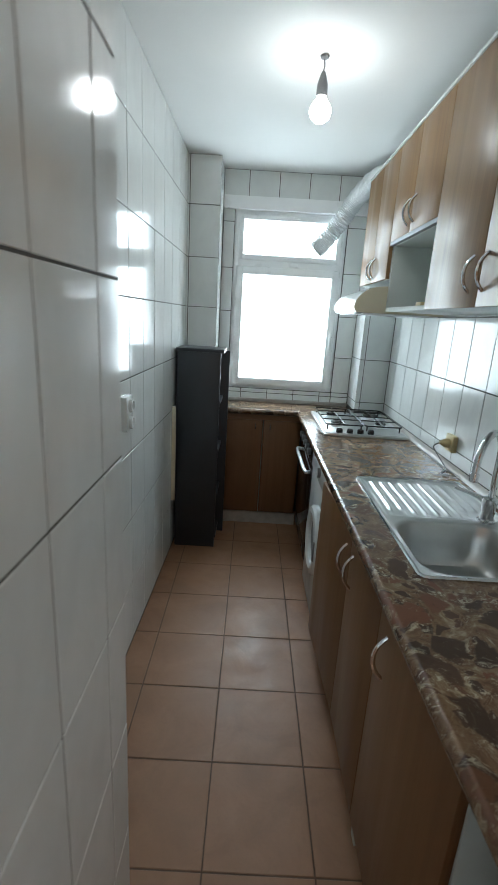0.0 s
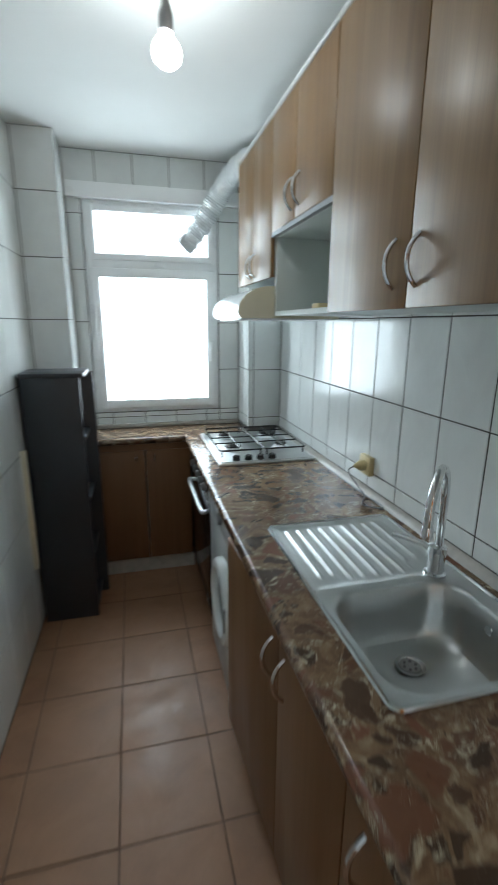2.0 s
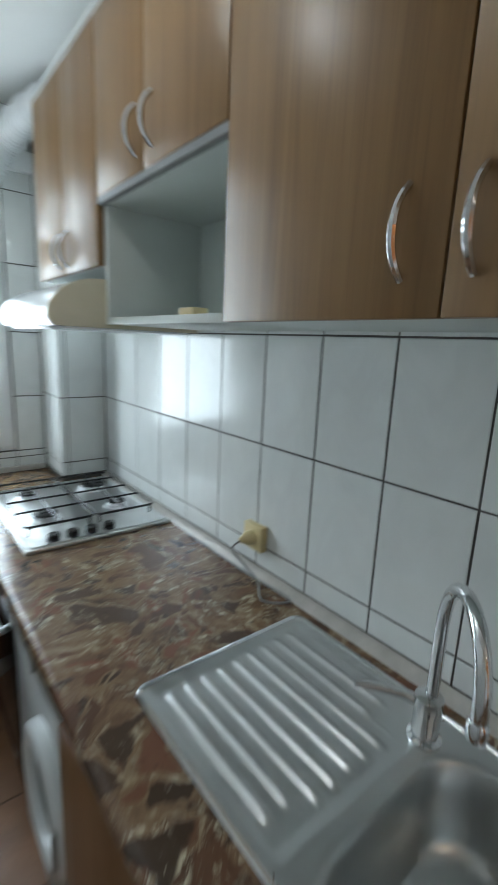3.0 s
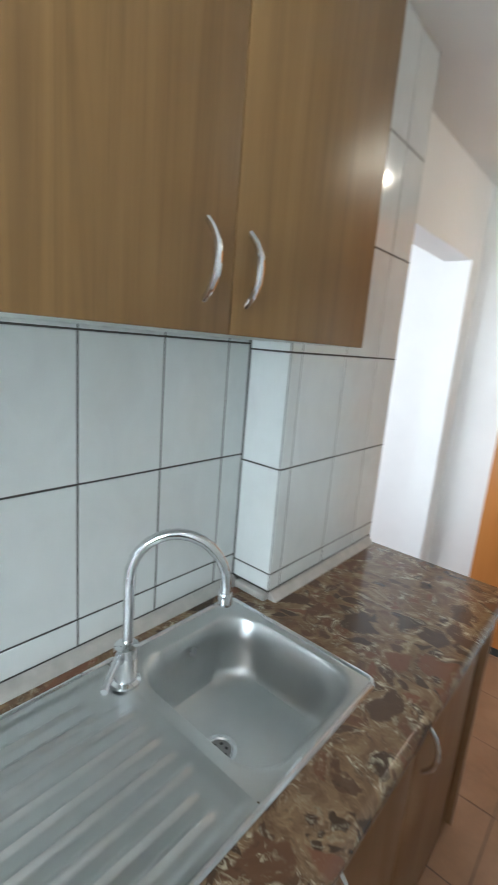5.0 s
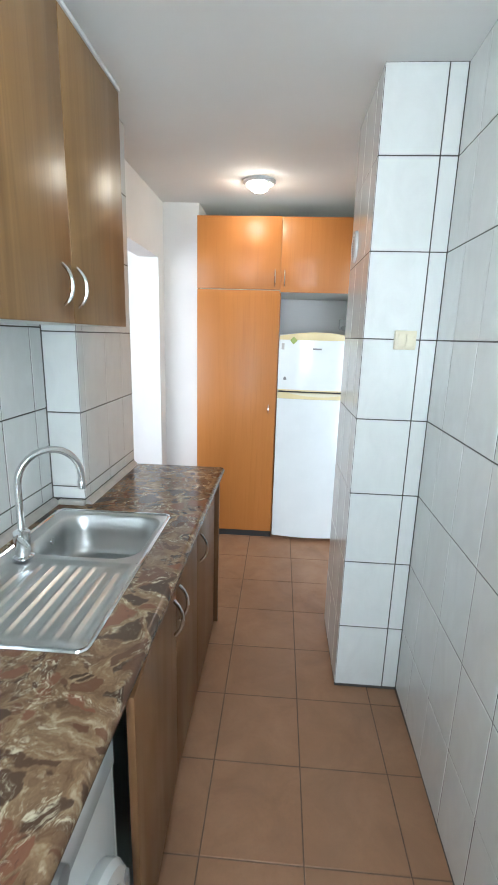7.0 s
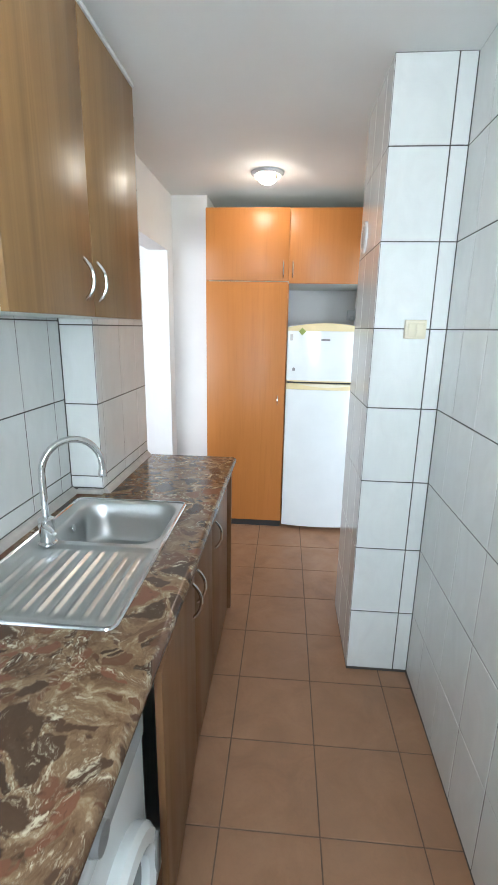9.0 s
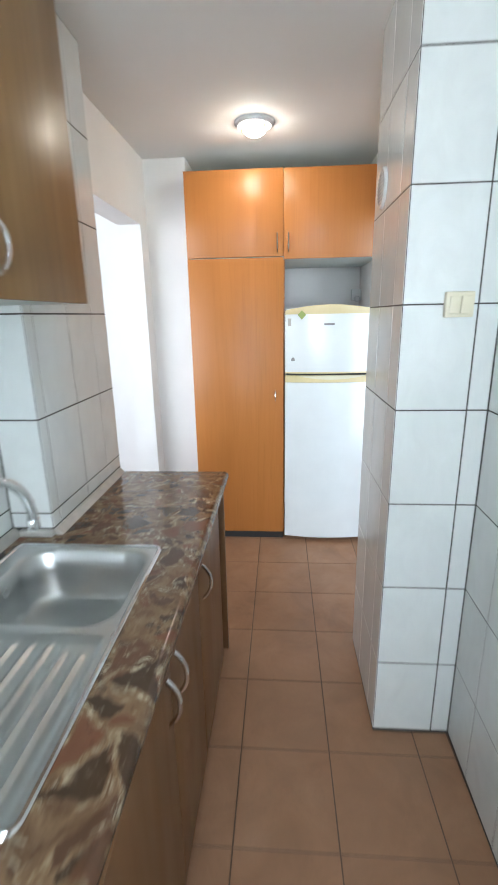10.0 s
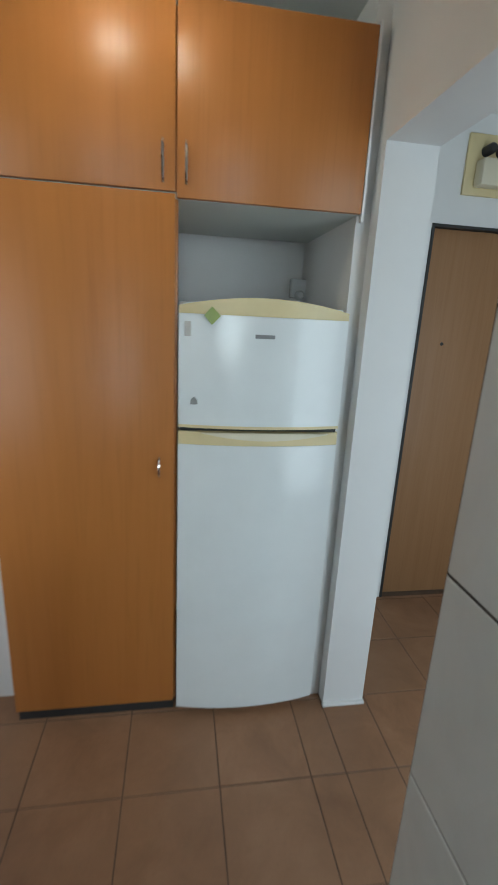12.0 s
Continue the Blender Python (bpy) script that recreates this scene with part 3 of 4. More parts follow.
waste = part("waste", strainer, CHROME, sink)
# dark studs and a flat dark disc stand in for the shaded strainer hole
bm = bmesh.new()
for k in range(6):
    a = math.pi * k / 3
    lathe([(0.0062, 0), (0.0062, 0.002), (0, 0.0022)], (0.312 + 0.014 * math.cos(a), 0.868 + 0.014 * math.sin(a), 0.731), "z", 8, bm)
part("waste_holes", bm, RUBBER, waste)
part("waste_dark_disc", lathe([(0.025, 0.0), (0.025, 0.0008), (0.0, 0.001)], (0.312, 0.868, 0.7322), "z", 24), GREY, waste, "flat dark disc for the shaded strainer hole")
part("overflow", lathe([(0.012, 0), (0.011, -0.003), (0.0, -0.004)], (0.468, 0.81, 0.845), "x", 14), CHROME, sink)

tap = thing("mixer_tap", (0.456, 1.0, 0.885), "chrome swan-neck kitchen mixer tap", "tap")
part("body", lathe([(0.029, 0), (0.029, 0.006), (0.022, 0.01), (0.0225, 0.055), (0.0245, 0.062), (0.0235, 0.082), (0.013, 0.088), (0.0, 0.089)], (0.456, 1.0, 0.884), "z", 24), CHROME, tap)
d = Vector((0.74, 0.67, 0)).normalized()
c = Vector((0.457, 0.997, 1.105)) - 0.091 * d
neck = [(0.457, 0.997, 0.93), (0.457, 0.997, 1.0), (0.457, 0.997, 1.06)]
for k in range(15):
    a = math.pi * k / 14
    neck.append(c + d * 0.091 * math.cos(a) + Vector((0, 0, 0.091 * math.sin(a) * 1.06)))
neck.append(c - d * 0.091 + Vector((0, 0, -0.022)))
part("spout", tube(neck, 0.0105, 14), CHROME, tap)
part("aerator", lathe([(0.013, 0), (0.0135, 0.022), (0.011, 0.026), (0.0, 0.026)], tuple(c - d * 0.091 + Vector((0, 0, -0.04))), "z", 18), CHROME, tap)
part("lever", tube([(0.455, 1.008, 0.945), (0.437, 1.035, 0.957), (0.409, 1.065, 0.962), (0.38, 1.095, 0.964)], 0.008, 10, radii=[0.012, 0.009, 0.0075, 0.006]), CHROME, tap)

# ---- hob ----
hob = thing("gas_hob", (0.32, 2.375, 0.88), "four-burner stainless gas hob with black wire grates", "hob")
HX0, HX1, HY0, HY1 = 0.072, 0.557, 2.065, 2.700
part("tray", boxed(HX0, HX1, HY0, HY1, 0.877, 0.893, 0.006), STEEL, hob)
part("raised_edge", tube([(x, y, 0.893) for x, y in rounded_loop(HX0 + 0.012, HX1 - 0.012, HY0 + 0.012, HY1 - 0.012, 0.02, 4)], 0.005, 6, closed=True), STEEL, hob)
for cx, cy, r in ((0.19, 2.305, 0.042), (0.45, 2.305, 0.032), (0.19, 2.555, 0.032), (0.45, 2.555, 0.05)):
    b = part("burner", lathe([(r + 0.014, 0), (r + 0.012, 0.006), (r, 0.008), (r, 0.018)], (cx, cy, 0.892), "z", 24), ALU, hob)
    part("burner_cap", lathe([(r, 0), (r, 0.006), (r * 0.85, 0.009), (0, 0.01)], (cx, cy, 0.91), "z", 24), BLACK, b)
for k in range(4):
    part("knob", lathe([(0.019, 0), (0.018, 0.02), (0.014, 0.024), (0, 0.024)], (0.165 + 0.06 * k, 2.110, 0.892), "z", 18), BLACK, hob)
for gx0, gx1 in ((0.095, 0.315), (0.325, 0.54)):
    bm = tube([(x, y, 0.926) for x, y in rounded_loop(gx0, gx1, 2.165, 2.665, 0.02, 3)], 0.0045, 6, closed=True)
    for yy in (2.305, 2.425, 2.555):
        tube([(gx0, yy, 0.928), (gx1, yy, 0.928)], 0.004, 6, bm)
    xm = (gx0 + gx1) / 2
    tube([(xm, 2.165, 0.928), (xm, 2.665, 0.928)], 0.004, 6, bm)
    for fx in (gx0 + 0.012, gx1 - 0.012):
        for fy in (2.175, 2.655):
            tube([(fx, fy, 0.892), (fx, fy, 0.926)], 0.004, 6, bm)
    part("grate", bm, BLACK, hob)

# ---- wall cabinets ----
UX, UT = 0.272, 2.288


def wall_unit(y0, y1, z0, doors, handles, label, body_z0=None, hz=None):
    u = thing("wall_cabinet", (0.45, (y0 + y1) / 2, z0), label, "cabinet", "wall cabinets over the worktop")
    bz = body_z0 if body_z0 else z0
    for q in (y0, y1 - 0.018):
        part("side_panel", boxed(UX + 0.02, 0.588, q, q + 0.018, bz, UT, 0.001), CARCASS, u, "white melamine side")
    part("top_panel", boxed(UX + 0.02, 0.588, y0 + 0.0182, y1 - 0.0182, UT - 0.018, UT), CARCASS, u)
    part("bottom_panel", boxed(UX + 0.02, 0.588, y0 + 0.0182, y1 - 0.0182, bz, bz + 0.018, 0.001), CARCASS, u, "white melamine bottom")
    part("back_panel", boxed(0.58, 0.588, y0 + 0.0182, y1 - 0.0182, bz + 0.018, UT - 0.018), CARCASS, u)
    if body_z0:
        part("shelf", boxed(UX + 0.02, 0.5795, y0 + 0.0182, y1 - 0.0182, z0 - 0.018, z0), CARCASS, u)
    part("cornice", boxed(UX - 0.004, UX + 0.03, y0, y1, UT + 0.0005, UT + 0.012), WHITE, u, "thin white top edging")
    for (a, b), h in zip(doors, handles):
        dz = door_panel(u, a, b, z0, UT - 0.001, UX, WOOD)
        bow_handle(dz, UX + 0.001, h, (hz or z0 + 0.135), 0.102, 0.025, 0.005)
    return u


ua = wall_unit(0.555, 1.372, 1.562, [(0.555, 0.966), (0.966, 1.372)], [0.935, 1.02], "walnut-look wall cabinet with two doors and bow handles", hz=1.655)
part("end_panel", boxed(UX + 0.018, 0.588, 0.5495, 0.5545, 1.562, UT), WOOD, ua)
ub = wall_unit(1.373, 1.955, 1.88, [(1.373, 1.682), (1.682, 1.955)], [1.644, 1.72], "walnut-look wall cabinet over an open white niche", 1.562, hz=1.965)
part("door_edge", boxed(UX + 0.002, UX + 0.02, 1.373, 1.955, 1.863, 1.8795), GREY, ub)
wall_unit(1.956, 2.53, 1.715, [(1.956, 2.243), (2.243, 2.53)], [2.208, 2.278], "walnut-look wall cabinet over the cooker hood", hz=1.785)
bm = boxed(0.32, 0.36, 1.55, 1.61, 1.5805, 1.598, 0.003)
matches = solid("small_box", bm, CREAM, "small yellow and red box lying in the open niche", "box")

# cooker hood: a curved cream visor under the far cabinet
hood = thing("cooker_hood", (0.4, 2.25, 1.56), "yellowed white slim cooker hood with a curved visor", "cooker hood")
outline = [(0.588, 1.552)]
for k in range(9):
    a = math.pi / 2 * k / 8
    outline.append((0.275 - 0.14 * math.cos(a), 1.572 + 0.108 * math.sin(a)))
outline.insert(1, (0.15, 1.552))
outline.append((0.588, 1.695))
part("visor", prism(outline, "y", 1.961, 2.545, 0.003), WHITE, hood)
part("side_cap", prism([(a * 0.998 + 0.0005, b) for a, b in outline], "y", 1.9565, 1.9605, 0.0015), IVORY, hood, "yellowed side cap")
part("filter_grille", boxed(0.19, 0.57, 1.985, 2.51, 1.546, 1.5525, 0.002), ALU, hood)
part("lamp_strip", boxed(0.165, 0.215, 2.03, 2.49, 1.543, 1.5525, 0.003), WHITE, hood)

# flexible duct
pts = smooth_path([(0.045, 3.02, 1.975), (0.09, 3.0, 2.02), (0.185, 2.95, 2.15), (0.265, 2.88, 2.28), (0.33, 2.7, 2.345), (0.42, 2.5, 2.362), (0.44, 2.25, 2.36), (0.45, 2.0, 2.36)], 24)
bm = tube(pts, 0.06, 20, radii=[0.056 + 0.004 * (i % 2) + 0.003 * math.sin(i * 0.7) for i in range(len(pts))])
duct = solid("flexible_duct", bm, ALU, "crumpled aluminium flexible exhaust duct from hood to window", "duct")

# ---- black shelf unit ----
sh = thing("shelf_unit", (-0.65, 2.450, 0), "narrow black shelf unit standing sideways against the tiles", "shelf")
part("side_panel", boxed(-0.805, -0.542, 2.335, 2.353, 0, 1.28, 0.0015), BLACK_BOARD, sh)
part("side_panel", boxed(-0.805, -0.5, 2.577, 2.595, 0, 1.28, 0.0015), BLACK_BOARD, sh)
part("top", boxed(-0.810, -0.522, 2.330, 2.600, 1.28, 1.3, 0.002), BLACK_BOARD, sh)
part("back_panel", boxed(-0.805, -0.800, 2.353, 2.577, 0.06, 1.28), BLACK_BOARD, sh)
for z in (0.06, 0.36, 0.66, 0.97):
    part("shelf", boxed(-0.800, -0.536, 2.353, 2.577, z, z + 0.018), BLACK_BOARD, sh)
part("plinth", boxed(-0.580, -0.565, 2.353, 2.577, 0, 0.06), BLACK_BOARD, sh)
# cream batten beside the shelf unit, set against the wall so it doesn't float
solid("cream_batten", boxed(-0.828, -0.8, 2.285, 2.305, 0.34, 0.95, 0.003), IVORY, "narrow upright cream batten between the tiles and the shelf unit", "strip")


# ---- sockets, switches, vent ----
def wall_plate(name, base, outline_box, axis, mat, label, kind_of="switch"):
    t = thing(name, base, label, kind_of)
    part("plate", boxed(*outline_box, bevel=0.004), mat, t)
    return t


s = wall_plate("light_switch", (-0.74, 0.396, 1.51), (-0.782, -0.703, 0.396, 0.418, 1.508, 1.578), "y", IVORY, "ivory two-gang light switch on the tiled wall end")
for k in range(2):
    part("rocker", boxed(-0.773 + 0.031 * k, -0.744 + 0.031 * k, 0.418, 0.423, 1.518, 1.566, 0.002), IVORY, s)
s = wall_plate("wall_socket", (-0.842, 1.323, 1.04), (-0.847, -0.819, 1.278, 1.368, 1.043, 1.178), "x", WHITE, "white surface-mounted double socket on the tiles", "socket")
for z in (1.075, 1.14):
    part("outlet", lathe([(0.026, 0.0), (0.026, 0.014), (0.02, 0.015), (0.018, 0.004), (0.0, 0.004)], (-0.82, 1.323, z), "x", 20), WHITE, s)
s = wall_plate("wall_socket", (0.592, 1.6, 0.96), (0.569, 0.592, 1.575, 1.655, 0.955, 1.03), "x", CREAM, "yellowed socket with a plug above the worktop", "socket")
part("plug", lathe([(0.021, 0), (0.02, -0.02), (0.012, -0.034), (0.006, -0.045), (0, -0.046)], (0.57, 1.615, 0.992), "x", 16), CREAM, s)
cable = tube(smooth_path([(0.528, 1.615, 0.992), (0.505, 1.62, 0.97), (0.535, 1.6, 0.92), (0.55, 1.56, 0.886), (0.5, 1.48, 0.884), (0.56, 1.44, 0.886), (0.553, 1.6, 0.886), (0.553, 1.95, 0.886)]), 0.0025, 8)
part("cable", cable, GREY, s, "thin grey mains cable")

vent = thing("air_vent", (PIL_X, 0.04, 1.932), "round white plastic air vent grille on the tiles", "vent")
part("frame", lathe([(0.066, 0), (0.065, 0.008), (0.06, 0.011), (0.053, 0.01), (0.051, 0.002)], (PIL_X, 0.04, 1.932), "x", 36), WHITE, vent)
part("backing", lathe([(0.054, 0), (0.054, 0.002), (0, 0.002)], (PIL_X, 0.04, 1.932), "x", 28), GREY, vent)
for k in range(9):
    dz = -0.044 + 0.011 * k
    w = math.sqrt(0.0525 ** 2 - dz ** 2)
    part("slat", boxed(PIL_X + 0.002, PIL_X + 0.01, 0.04 - w, 0.04 + w, 1.932 + dz - 0.003, 1.932 + dz + 0.003, 0.001), WHITE, vent)

# ---- bulb and hall lamp ----
pend = thing("pendant_bulb", (-0.153, 1.595, CEIL), "bare lit bulb in a grey holder hanging from a short cord", "lamp")
part("ceiling_hook", lathe([(0.01, 0), (0.017, -0.004), (0.015, -0.01), (0.005, -0.014), (0, -0.014)], (-0.153, 1.595, CEIL), "z", 20), GREY, pend)
part("cord", tube(smooth_path([(-0.153, 1.595, 2.432), (-0.151, 1.595, 2.41), (-0.155, 1.595, 2.39)]), 0.003, 6), GREY, pend)
part("holder", lathe([(0, 0.08), (0.008, 0.079), (0.014, 0.06), (0.02, 0.04), (0.021, 0.0), (0, 0)], (-0.153, 1.595, 2.312), "z", 20), GREY, pend)
bm = lathe([(0.015, 0.05), (0.018, 0.035), (0.036, 0.012), (0.041, -0.006), (0.036, -0.026), (0.02, -0.04), (0.0, -0.044)], (-0.153, 1.595, 2.27), "z", 24)
part("bulb", bm, BULB, pend, "glowing white bulb")

hall = thing("ceiling_lamp", (-0.145, -0.78, CEIL), "small lit ceiling lamp with a shallow glass bowl and metal clips", "lamp")
part("plate", lathe([(0.1, 0), (0.1, -0.008), (0.085, -0.02), (0, -0.02)], (-0.145, -0.78, CEIL), "z", 32), WHITE, hall)
part("bowl", lathe([(0.045, -0.021), (0.055, -0.03), (0.052, -0.045), (0.034, -0.058), (0, -0.063)], (-0.145, -0.78, CEIL), "z", 32), HALL_GLOW, hall, "glowing frosted glass bowl")
for k in range(3):
    a = 2 * math.pi * k / 3 + 0.4
    x, y = -0.145 + 0.066 * math.cos(a), -0.78 + 0.066 * math.sin(a)
    part("clip", boxed(x - 0.006, x + 0.006, y - 0.006, y + 0.006, CEIL - 0.05, CEIL - 0.012, 0.002), CREAM, hall, "brass clip")

# ---- wardrobe and fridge ----
WY = -1.142
wd = thing("wardrobe", (-0.3, -1.45, 0), "built-in cherry-look wardrobe with top cupboards over the fridge", "wardrobe")
WB = WY - 0.0195
for x0, x1, z0, z1 in ((0.27, 0.288, 0.05, 2.35), (-0.318, -0.3, 0.05, 1.861), (-0.318, -0.3, 1.881, 2.331)):
    part("side_panel", boxed(x0, x1, -1.74, WB, z0, z1), CHERRY, wd)
for x0, x1, z0, z1 in ((-0.897, 0.2695, 1.8615, 1.88), (-0.897, 0.2695, 2.332, 2.35), (-0.2995, 0.2695, 0.05, 0.07)):
    part("shelf", boxed(x0, x1, -1.74, WB, z0, z1), CARCASS, wd, "pale grey board")
part("side_strip", boxed(-0.9, -0.893, WY - 0.02, WY + 0.002, 1.84, 2.36), PVC, wd)
part("plinth", boxed(-0.31, 0.285, WY - 0.05, WY - 0.02, 0, 0.055), RUBBER, wd, "black plinth")
for x0, x1, z0, z1, hx, hz, hl in ((-0.309, 0.288, 0.056, 1.872, -0.258, 1.03, 0.07), (-0.309, 0.288, 1.878, 2.352, -0.272, 1.955, 0.11), (-0.891, -0.313, 1.862, 2.35, -0.34, 1.955, 0.11)):
    dd = part("door", boxed(x0, x1, WY - 0.019, WY, z0, z1, 0.002), CHERRY, wd)
    bow_handle(dd, hx, WY - 0.001, hz, hl, 0.022, 0.0045, normal="-y")


def curved_front(x0, x1, z0, z1, y_back, bulge, top_arch=0.0):
    """A fridge door front that bows out in the middle."""
    bm = bmesh.new()
    n = 18
    cols = []
    for i in range(n + 1):
        s = i / n * 2 - 1
        x = x0 + (x1 - x0) * i / n
        y = y_back + 0.04 + bulge * (1 - s * s)
        zt = z1 + top_arch * (1 - s * s)
        cols.append([bm.verts.new((x, y_back, z0)), bm.verts.new((x, y, z0)), bm.verts.new((x, y, zt)), bm.verts.new((x, y_back, zt))])
    for a, b in zip(cols, cols[1:]):
        for k in range(4):
            bm.faces.new((a[k], b[k], b[(k + 1) % 4], a[(k + 1) % 4]))
    bm.faces.new(cols[0])
    bm.faces.new(cols[-1][::-1])
    bmesh.ops.bevel(bm, geom=[e for e in bm.edges if len(e.link_faces) == 2 and e.calc_face_angle() > 0.6], offset=0.005, segments=2, affect="EDGES")
    return bm


fr = thing("fridge_freezer", (-0.6, -1.4, 0), "white two-door fridge with yellowed trim, in the wardrobe niche", "fridge")
FX0, FX1, FY = -0.884, -0.322, -1.172
part("body", boxed(FX0 + 0.004, FX1 - 0.004, -1.72, FY - 0.006, 0.03, 1.575, 0.004), WHITE, fr)
part("lower_door", curved_front(FX0, FX1, 0.035, 1.118, FY, 0.03), WHITE, fr)
part("lower_trim", curved_front(FX0, FX1, 1.119, 1.163, FY, 0.03), CREAM, fr, "yellowed handle trim")
part("handle_scoop", prism([(x, 1.1635 - 0.026 * (1 - ((x + 0.62) / 0.22) ** 2)) for x in [-0.84 + 0.44 * k / 14 for k in range(15)]] + [(-0.4, 1.1636), (-0.84, 1.1636)], "y", FY + 0.06, FY + 0.0735), IVORY, fr)
part("door_gap", boxed(FX0 + 0.006, FX1 - 0.006, FY - 0.005, FY + 0.035, 1.163, 1.176), RUBBER, fr)
up = part("upper_door", curved_front(FX0, FX1, 1.186, 1.538, FY, 0.03), WHITE, fr)
part("upper_lip", curved_front(FX0, FX1, 1.176, 1.1855, FY, 0.03), CREAM, fr)
part("upper_trim", curved_front(FX0, FX1, 1.539, 1.562, FY, 0.03, 0.032), CREAM, fr, "yellowed arched top trim")
FF = FY + 0.069
part("badge", boxed(-0.63, -0.565, FF - 0.004, FF + 0.0025, 1.472, 1.484, 0.001), GREY, up, "small dark maker's badge")
magnet = prism([(-0.425, 1.507), (-0.4, 1.535), (-0.425, 1.562), (-0.453, 1.535)], "y", FY + 0.05, FY + 0.066)
part("magnet", magnet, GREEN, up, "green diamond sticker")
part("sticker", boxed(-0.366, -0.34, FY + 0.043, FY + 0.0475, 1.47, 1.515), SILICONE, up, "pale grey sticker")
part("sticker", prism([(-0.385, 1.255), (-0.361, 1.255), (-0.363, 1.27), (-0.373, 1.28), (-0.383, 1.27)], "y", FY + 0.04, FY + 0.0535), GREY, up, "small dark sticker")
for x in (FX0 + 0.06, FX1 - 0.06):
    part("foot", lathe([(0.018, 0), (0.018, 0.032)], (x, FY - 0.04, 0), "z", 12), RUBBER, fr)
ns = thing("wall_socket", (-0.86, -1.745, 1.66), "white socket in the niche above the fridge", "socket")
part("plate", boxed(-0.895, -0.82, -1.75, -1.715, 1.63, 1.71, 0.006), WHITE, ns)
part("plug", lathe([(0.02, 0), (0.02, 0.03), (0.012, 0.04), (0, 0.04)], (-0.858, -1.716, 1.64), "y", 14), WHITE, ns)

# ---- entrance ----
ed = thing("door_1", (-1.88, -1.82, 0), "plain brown wood-veneer entrance door with a peephole", "door", "", "structure")
leaf = part("leaf", boxed(-2.29, -1.475, -1.85, -1.81, 0.008, 1.97, 0.003), DOORWOOD, ed)
part("peephole", lathe([(0.009, 0), (0.008, 0.004), (0, 0.004)], (-1.62, -1.81, 1.44), "y", 14), RUBBER, leaf)
bm = boxed(-1.474, -1.461, -1.86, -1.775, 0, 1.985)
box(bm, -2.3, -1.474, -1.86, -1.775, 1.972, 1.984)
part("door_frame", bm, RUBBER, ed, "dark narrow door frame")
mb = thing("meter_box", (-1.68, -1.78, 2.1), "old open fuse box with worn beige parts above the door", "fuse box")
part("backboard", boxed(-1.86, -1.575, -1.78, -1.765, 2.11, 2.36, 0.004), CREAM, mb)
part("fuse_block", boxed(-1.8, -1.62, -1.765, -1.7, 2.14, 2.25, 0.01), IVORY, mb)
part("fuse", lathe([(0.022, 0), (0.022, 0.05), (0.015, 0.06), (0, 0.06)], (-1.66, -1.765, 2.29), "y", 16), RUBBER, mb)
part("fuse", lathe([(0.022, 0), (0.022, 0.05), (0.015, 0.06), (0, 0.06)], (-1.73, -1.765, 2.29), "y", 16), RUBBER, mb)


# the hall is shifted as a whole to fit the camera's view
for ob in (*HALL_WALLS, hall, ed, mb):
    ob.matrix_basis = Matrix.Translation((0.036, -0.016, 0)) @ ob.matrix_basis
# wardrobe, fridge and niche socket are moved and stretched to fit the camera's view
view_fit = Matrix.Translation((0.324, 0.022, 0)) @ Matrix.Diagonal((0.97, 1, 0.991, 1)) @ Matrix.Translation((-0.288, 0, 0))
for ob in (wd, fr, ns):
    ob.matrix_basis = view_fit @ ob.matrix_basis


# ---- tiles ----
tile_meshes = {}


def tile_mesh(w, h, depth, mat):
    key = (round(w, 3), round(h, 3), depth, mat.name)
    if key not in tile_meshes:
        bm = bmesh.new()
        rings = []
        for inset, z in ((0.0, -depth), (0.0, -0.0012), (0.0014, 0.0)):
            rings.append([bm.verts.new((sx * (w / 2 - inset), sy * (h / 2 - inset), z)) for sx, sy in ((-1, -1), (1, -1), (1, 1), (-1, 1))])
        for a, b in zip(rings, rings[1:]):
            for k in range(4):
                bm.faces.new((a[k], a[(k + 1) % 4], b[(k + 1) % 4], b[k]))
        bm.faces.new(rings[-1])
        tile_meshes[key] = mesh_of("tile", bm, mat, smooth=False)
    return tile_meshes[key]


tile_rng = random.Random(7)


def tiles(parent, normal, at, us, vs, mat=TILE, gap=0.0045, depth=0.008, tilt=0.0016, skip=None):
    """A field of tiles on a plane: us and vs are its joint lines."""
    frames = {"+x": ((0, 1, 0), (0, 0, 1)), "-x": ((0, -1, 0), (0, 0, 1)), "+y": ((-1, 0, 0), (0, 0, 1)), "-y": ((1, 0, 0), (0, 0, 1)), "+z": ((1, 0, 0), (0, 1, 0))}
    a, b = (Vector(q) for q in frames[normal])
    c = a.cross(b)
    for u0, u1 in zip(us, us[1:]):
        for v0, v1 in zip(vs, vs[1:]):
            if u1 - u0 < 0.012 or v1 - v0 < 0.012 or (skip and skip(u0, u1, v0, v1)):
                continue
            um, vm = (u0 + u1) / 2, (v0 + v1) / 2
            place = {"x": Vector((at, um, vm)), "y": Vector((um, at, vm)), "z": Vector((um, vm, at))}[normal[1]]
            rot = Matrix((a, b, c)).transposed().to_4x4()
            wob = Euler((tile_rng.uniform(-tilt, tilt), tile_rng.uniform(-tilt, tilt), tile_rng.uniform(-tilt, tilt))).to_matrix().to_4x4()
            ob = new("tile", tile_mesh(u1 - u0 - gap, v1 - v0 - gap, depth, mat))
            ob.parent = parent
            ob.matrix_basis = Matrix.Translation(place + c * tile_rng.uniform(-0.0004, 0.0004)) @ rot @ wob


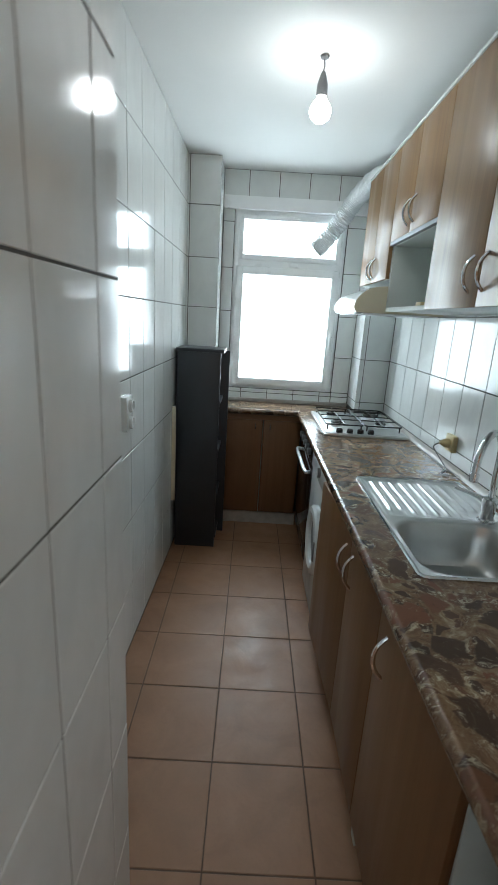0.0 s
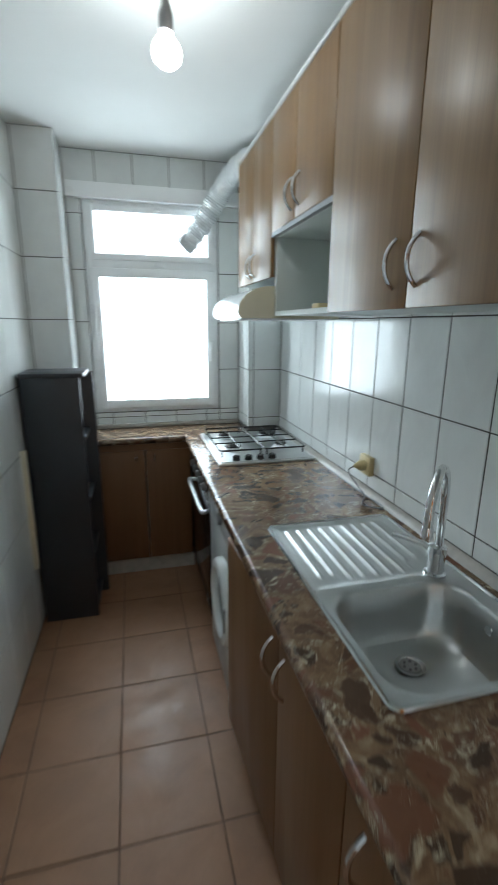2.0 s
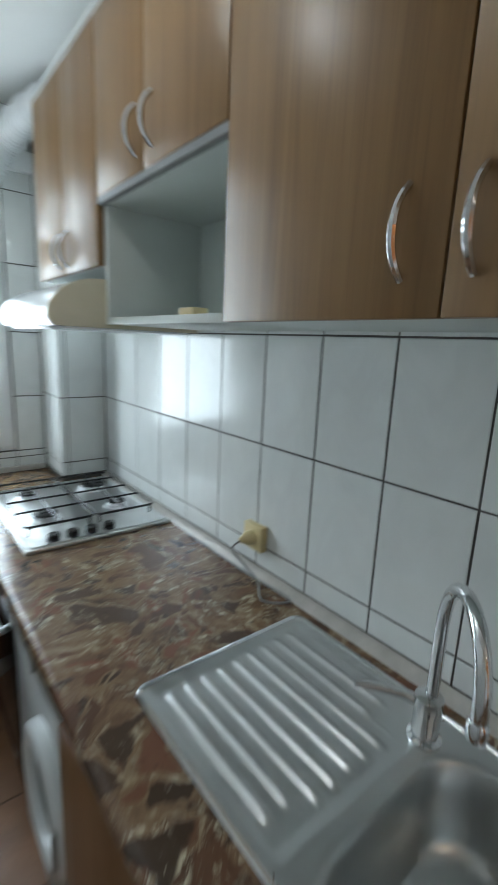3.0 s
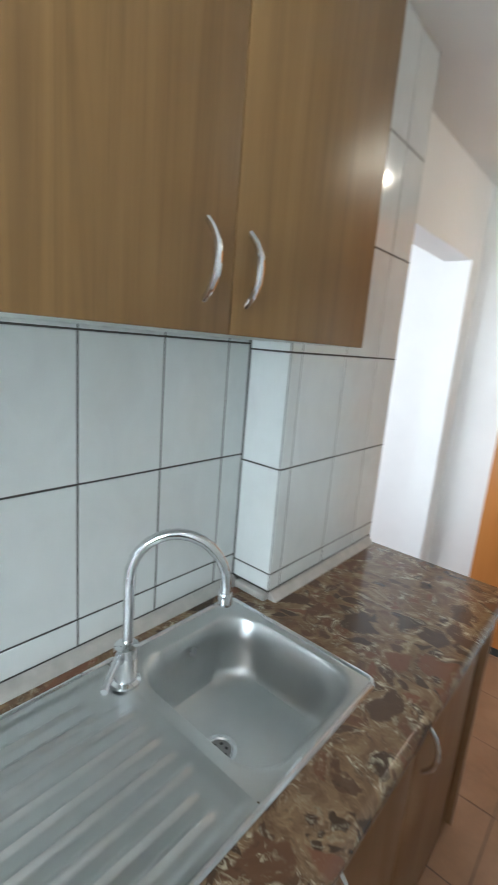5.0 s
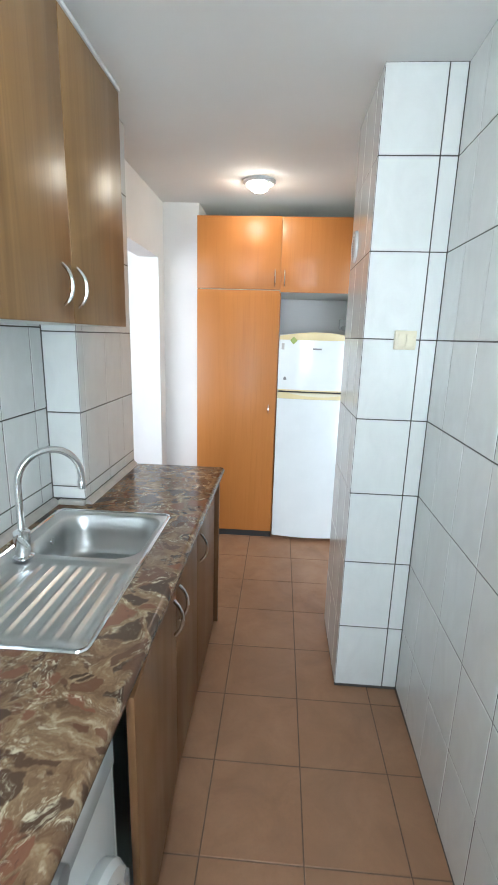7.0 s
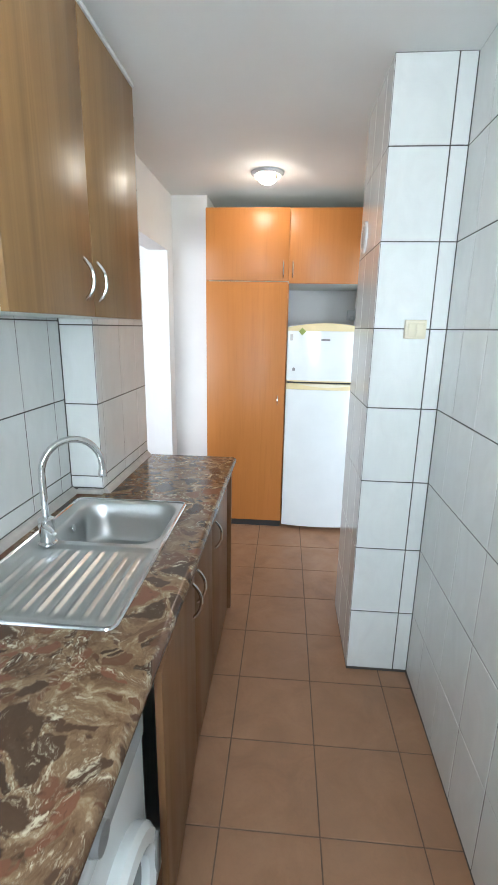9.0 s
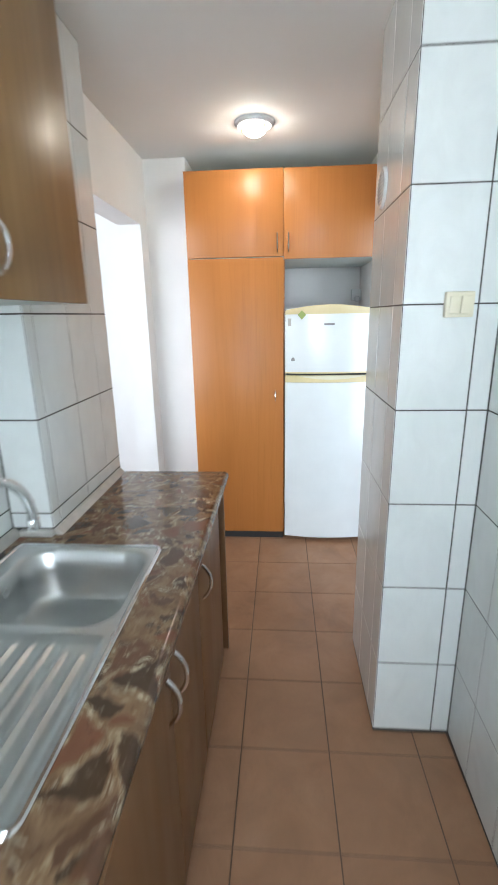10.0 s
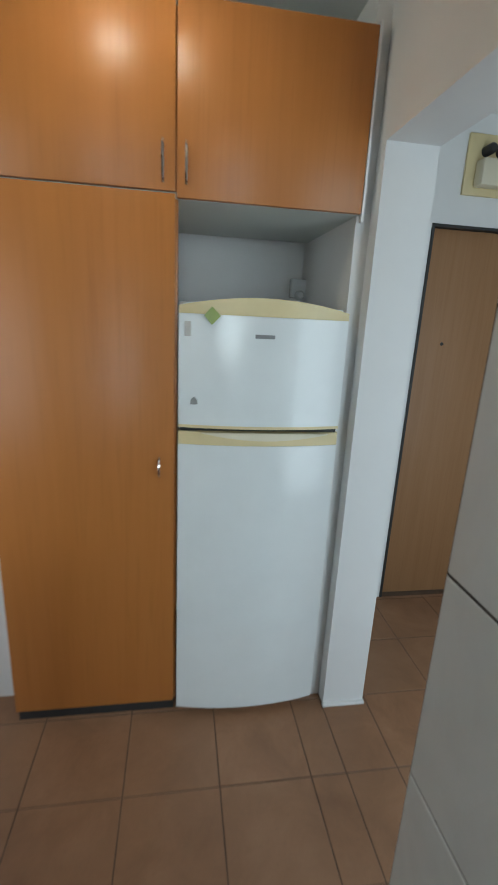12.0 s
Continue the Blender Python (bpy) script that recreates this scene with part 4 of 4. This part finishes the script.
def steps(first, pitch, lo, hi):
    """Joint lines at first + n * pitch between lo and hi, with both ends."""
    n = math.ceil((lo - first) / pitch)
    out = [lo]
    while first + n * pitch < hi - 0.004:
        q = first + n * pitch
        if q > lo + 0.004:
            out.append(q)
        n += 1
    return out + [hi]


ROWS = [0.012, 0.31, 0.62, 0.927, 1.236, 1.545, 1.854, 2.165, CEIL]
tiles(wall_left, "+x", LEFT, steps(0.785, 0.209, PIL_Y1, 2.755), ROWS)
tiles(pillar, "+y", PIL_Y1, [LEFT, -0.8, PIL_X - 0.001], ROWS)
tiles(pillar, "+x", PIL_X, [PIL_Y0, 0.09, 0.29, PIL_Y1 - 0.001], ROWS)
tiles(pier_left, "-y", 2.745, [-0.85, -0.805, -0.611], ROWS)
tiles(pier_left, "+x", -0.61, [2.746, 2.9, 2.995], ROWS)
SROWS = [0.9, 0.95, 1.243, 1.54, 1.85, 2.15, CEIL]
RROWS = [0.9, 0.963, 1.258, 1.553, 1.85, 2.15, CEIL]
tiles(wall_right, "-x", RIGHT, steps(1.026, 0.199, SP_Y, 2.76), RROWS)
tiles(wall_sink_end, "-x", SP_X, [-0.055, 0.085, 0.283, 0.5, SP_Y - 0.001], SROWS)
tiles(wall_sink_end, "+y", SP_Y, [SP_X + 0.001, RIGHT], SROWS)
tiles(pier_right, "-y", 2.76, [0.388, 0.42, RIGHT], RROWS)
tiles(pier_right, "-x", 0.387, [2.761, 2.86, REAR], RROWS)
WROWS = [0.9, 0.947, WZ0, 1.24, 1.535, 1.83, 2.13, 2.284]
tiles(wall_window, "-y", REAR, [-0.61, WX0, -0.43, -0.23, -0.03, 0.17, WX1, 0.387], WROWS, skip=lambda u0, u1, v0, v1: WX0 - 0.001 <= u0 < WX1 - 0.001 and v0 >= WZ0 - 0.001)
tiles(wall_window, "-y", 2.995, steps(-0.44, 0.204, -0.61, 0.387), [2.284, CEIL])
tiles(floor, "+z", 0.0, steps(-0.097, 0.318, -0.86, 0.6), steps(0.495, 0.324, -1.76, 3.0), FLOOR_TILE, 0.0045, 0.006, 0.0012)
tiles(floor, "+z", 0.0, steps(-0.097, 0.318, -2.3, -0.86), steps(0.495, 0.324, -1.8, 0.2), FLOOR_TILE, 0.0045, 0.006, 0.0012)

# ---- outside ----
solid("ground", boxed(-400, 400, 3.25, 600, -12.3, -12.0), GROUND, "grey street far below the window", "ground", "structure")
block = thing("apartment_building", (5, 60, -12), "pale apartment block opposite the kitchen window", "building")
part("wall", boxed(-25, 30, 60, 72, -12, 9), FACADE, block)
part("roof", boxed(-25.4, 30.4, 59.6, 72.4, 9, 9.6), FACADE, block)
for i in range(14):
    for j in range(6):
        part("window", boxed(-23 + 3.8 * i, -21 + 3.8 * i, 59.9, 60.05, -9.5 + 3 * j, -8 + 3 * j), DARK_PANE, block)
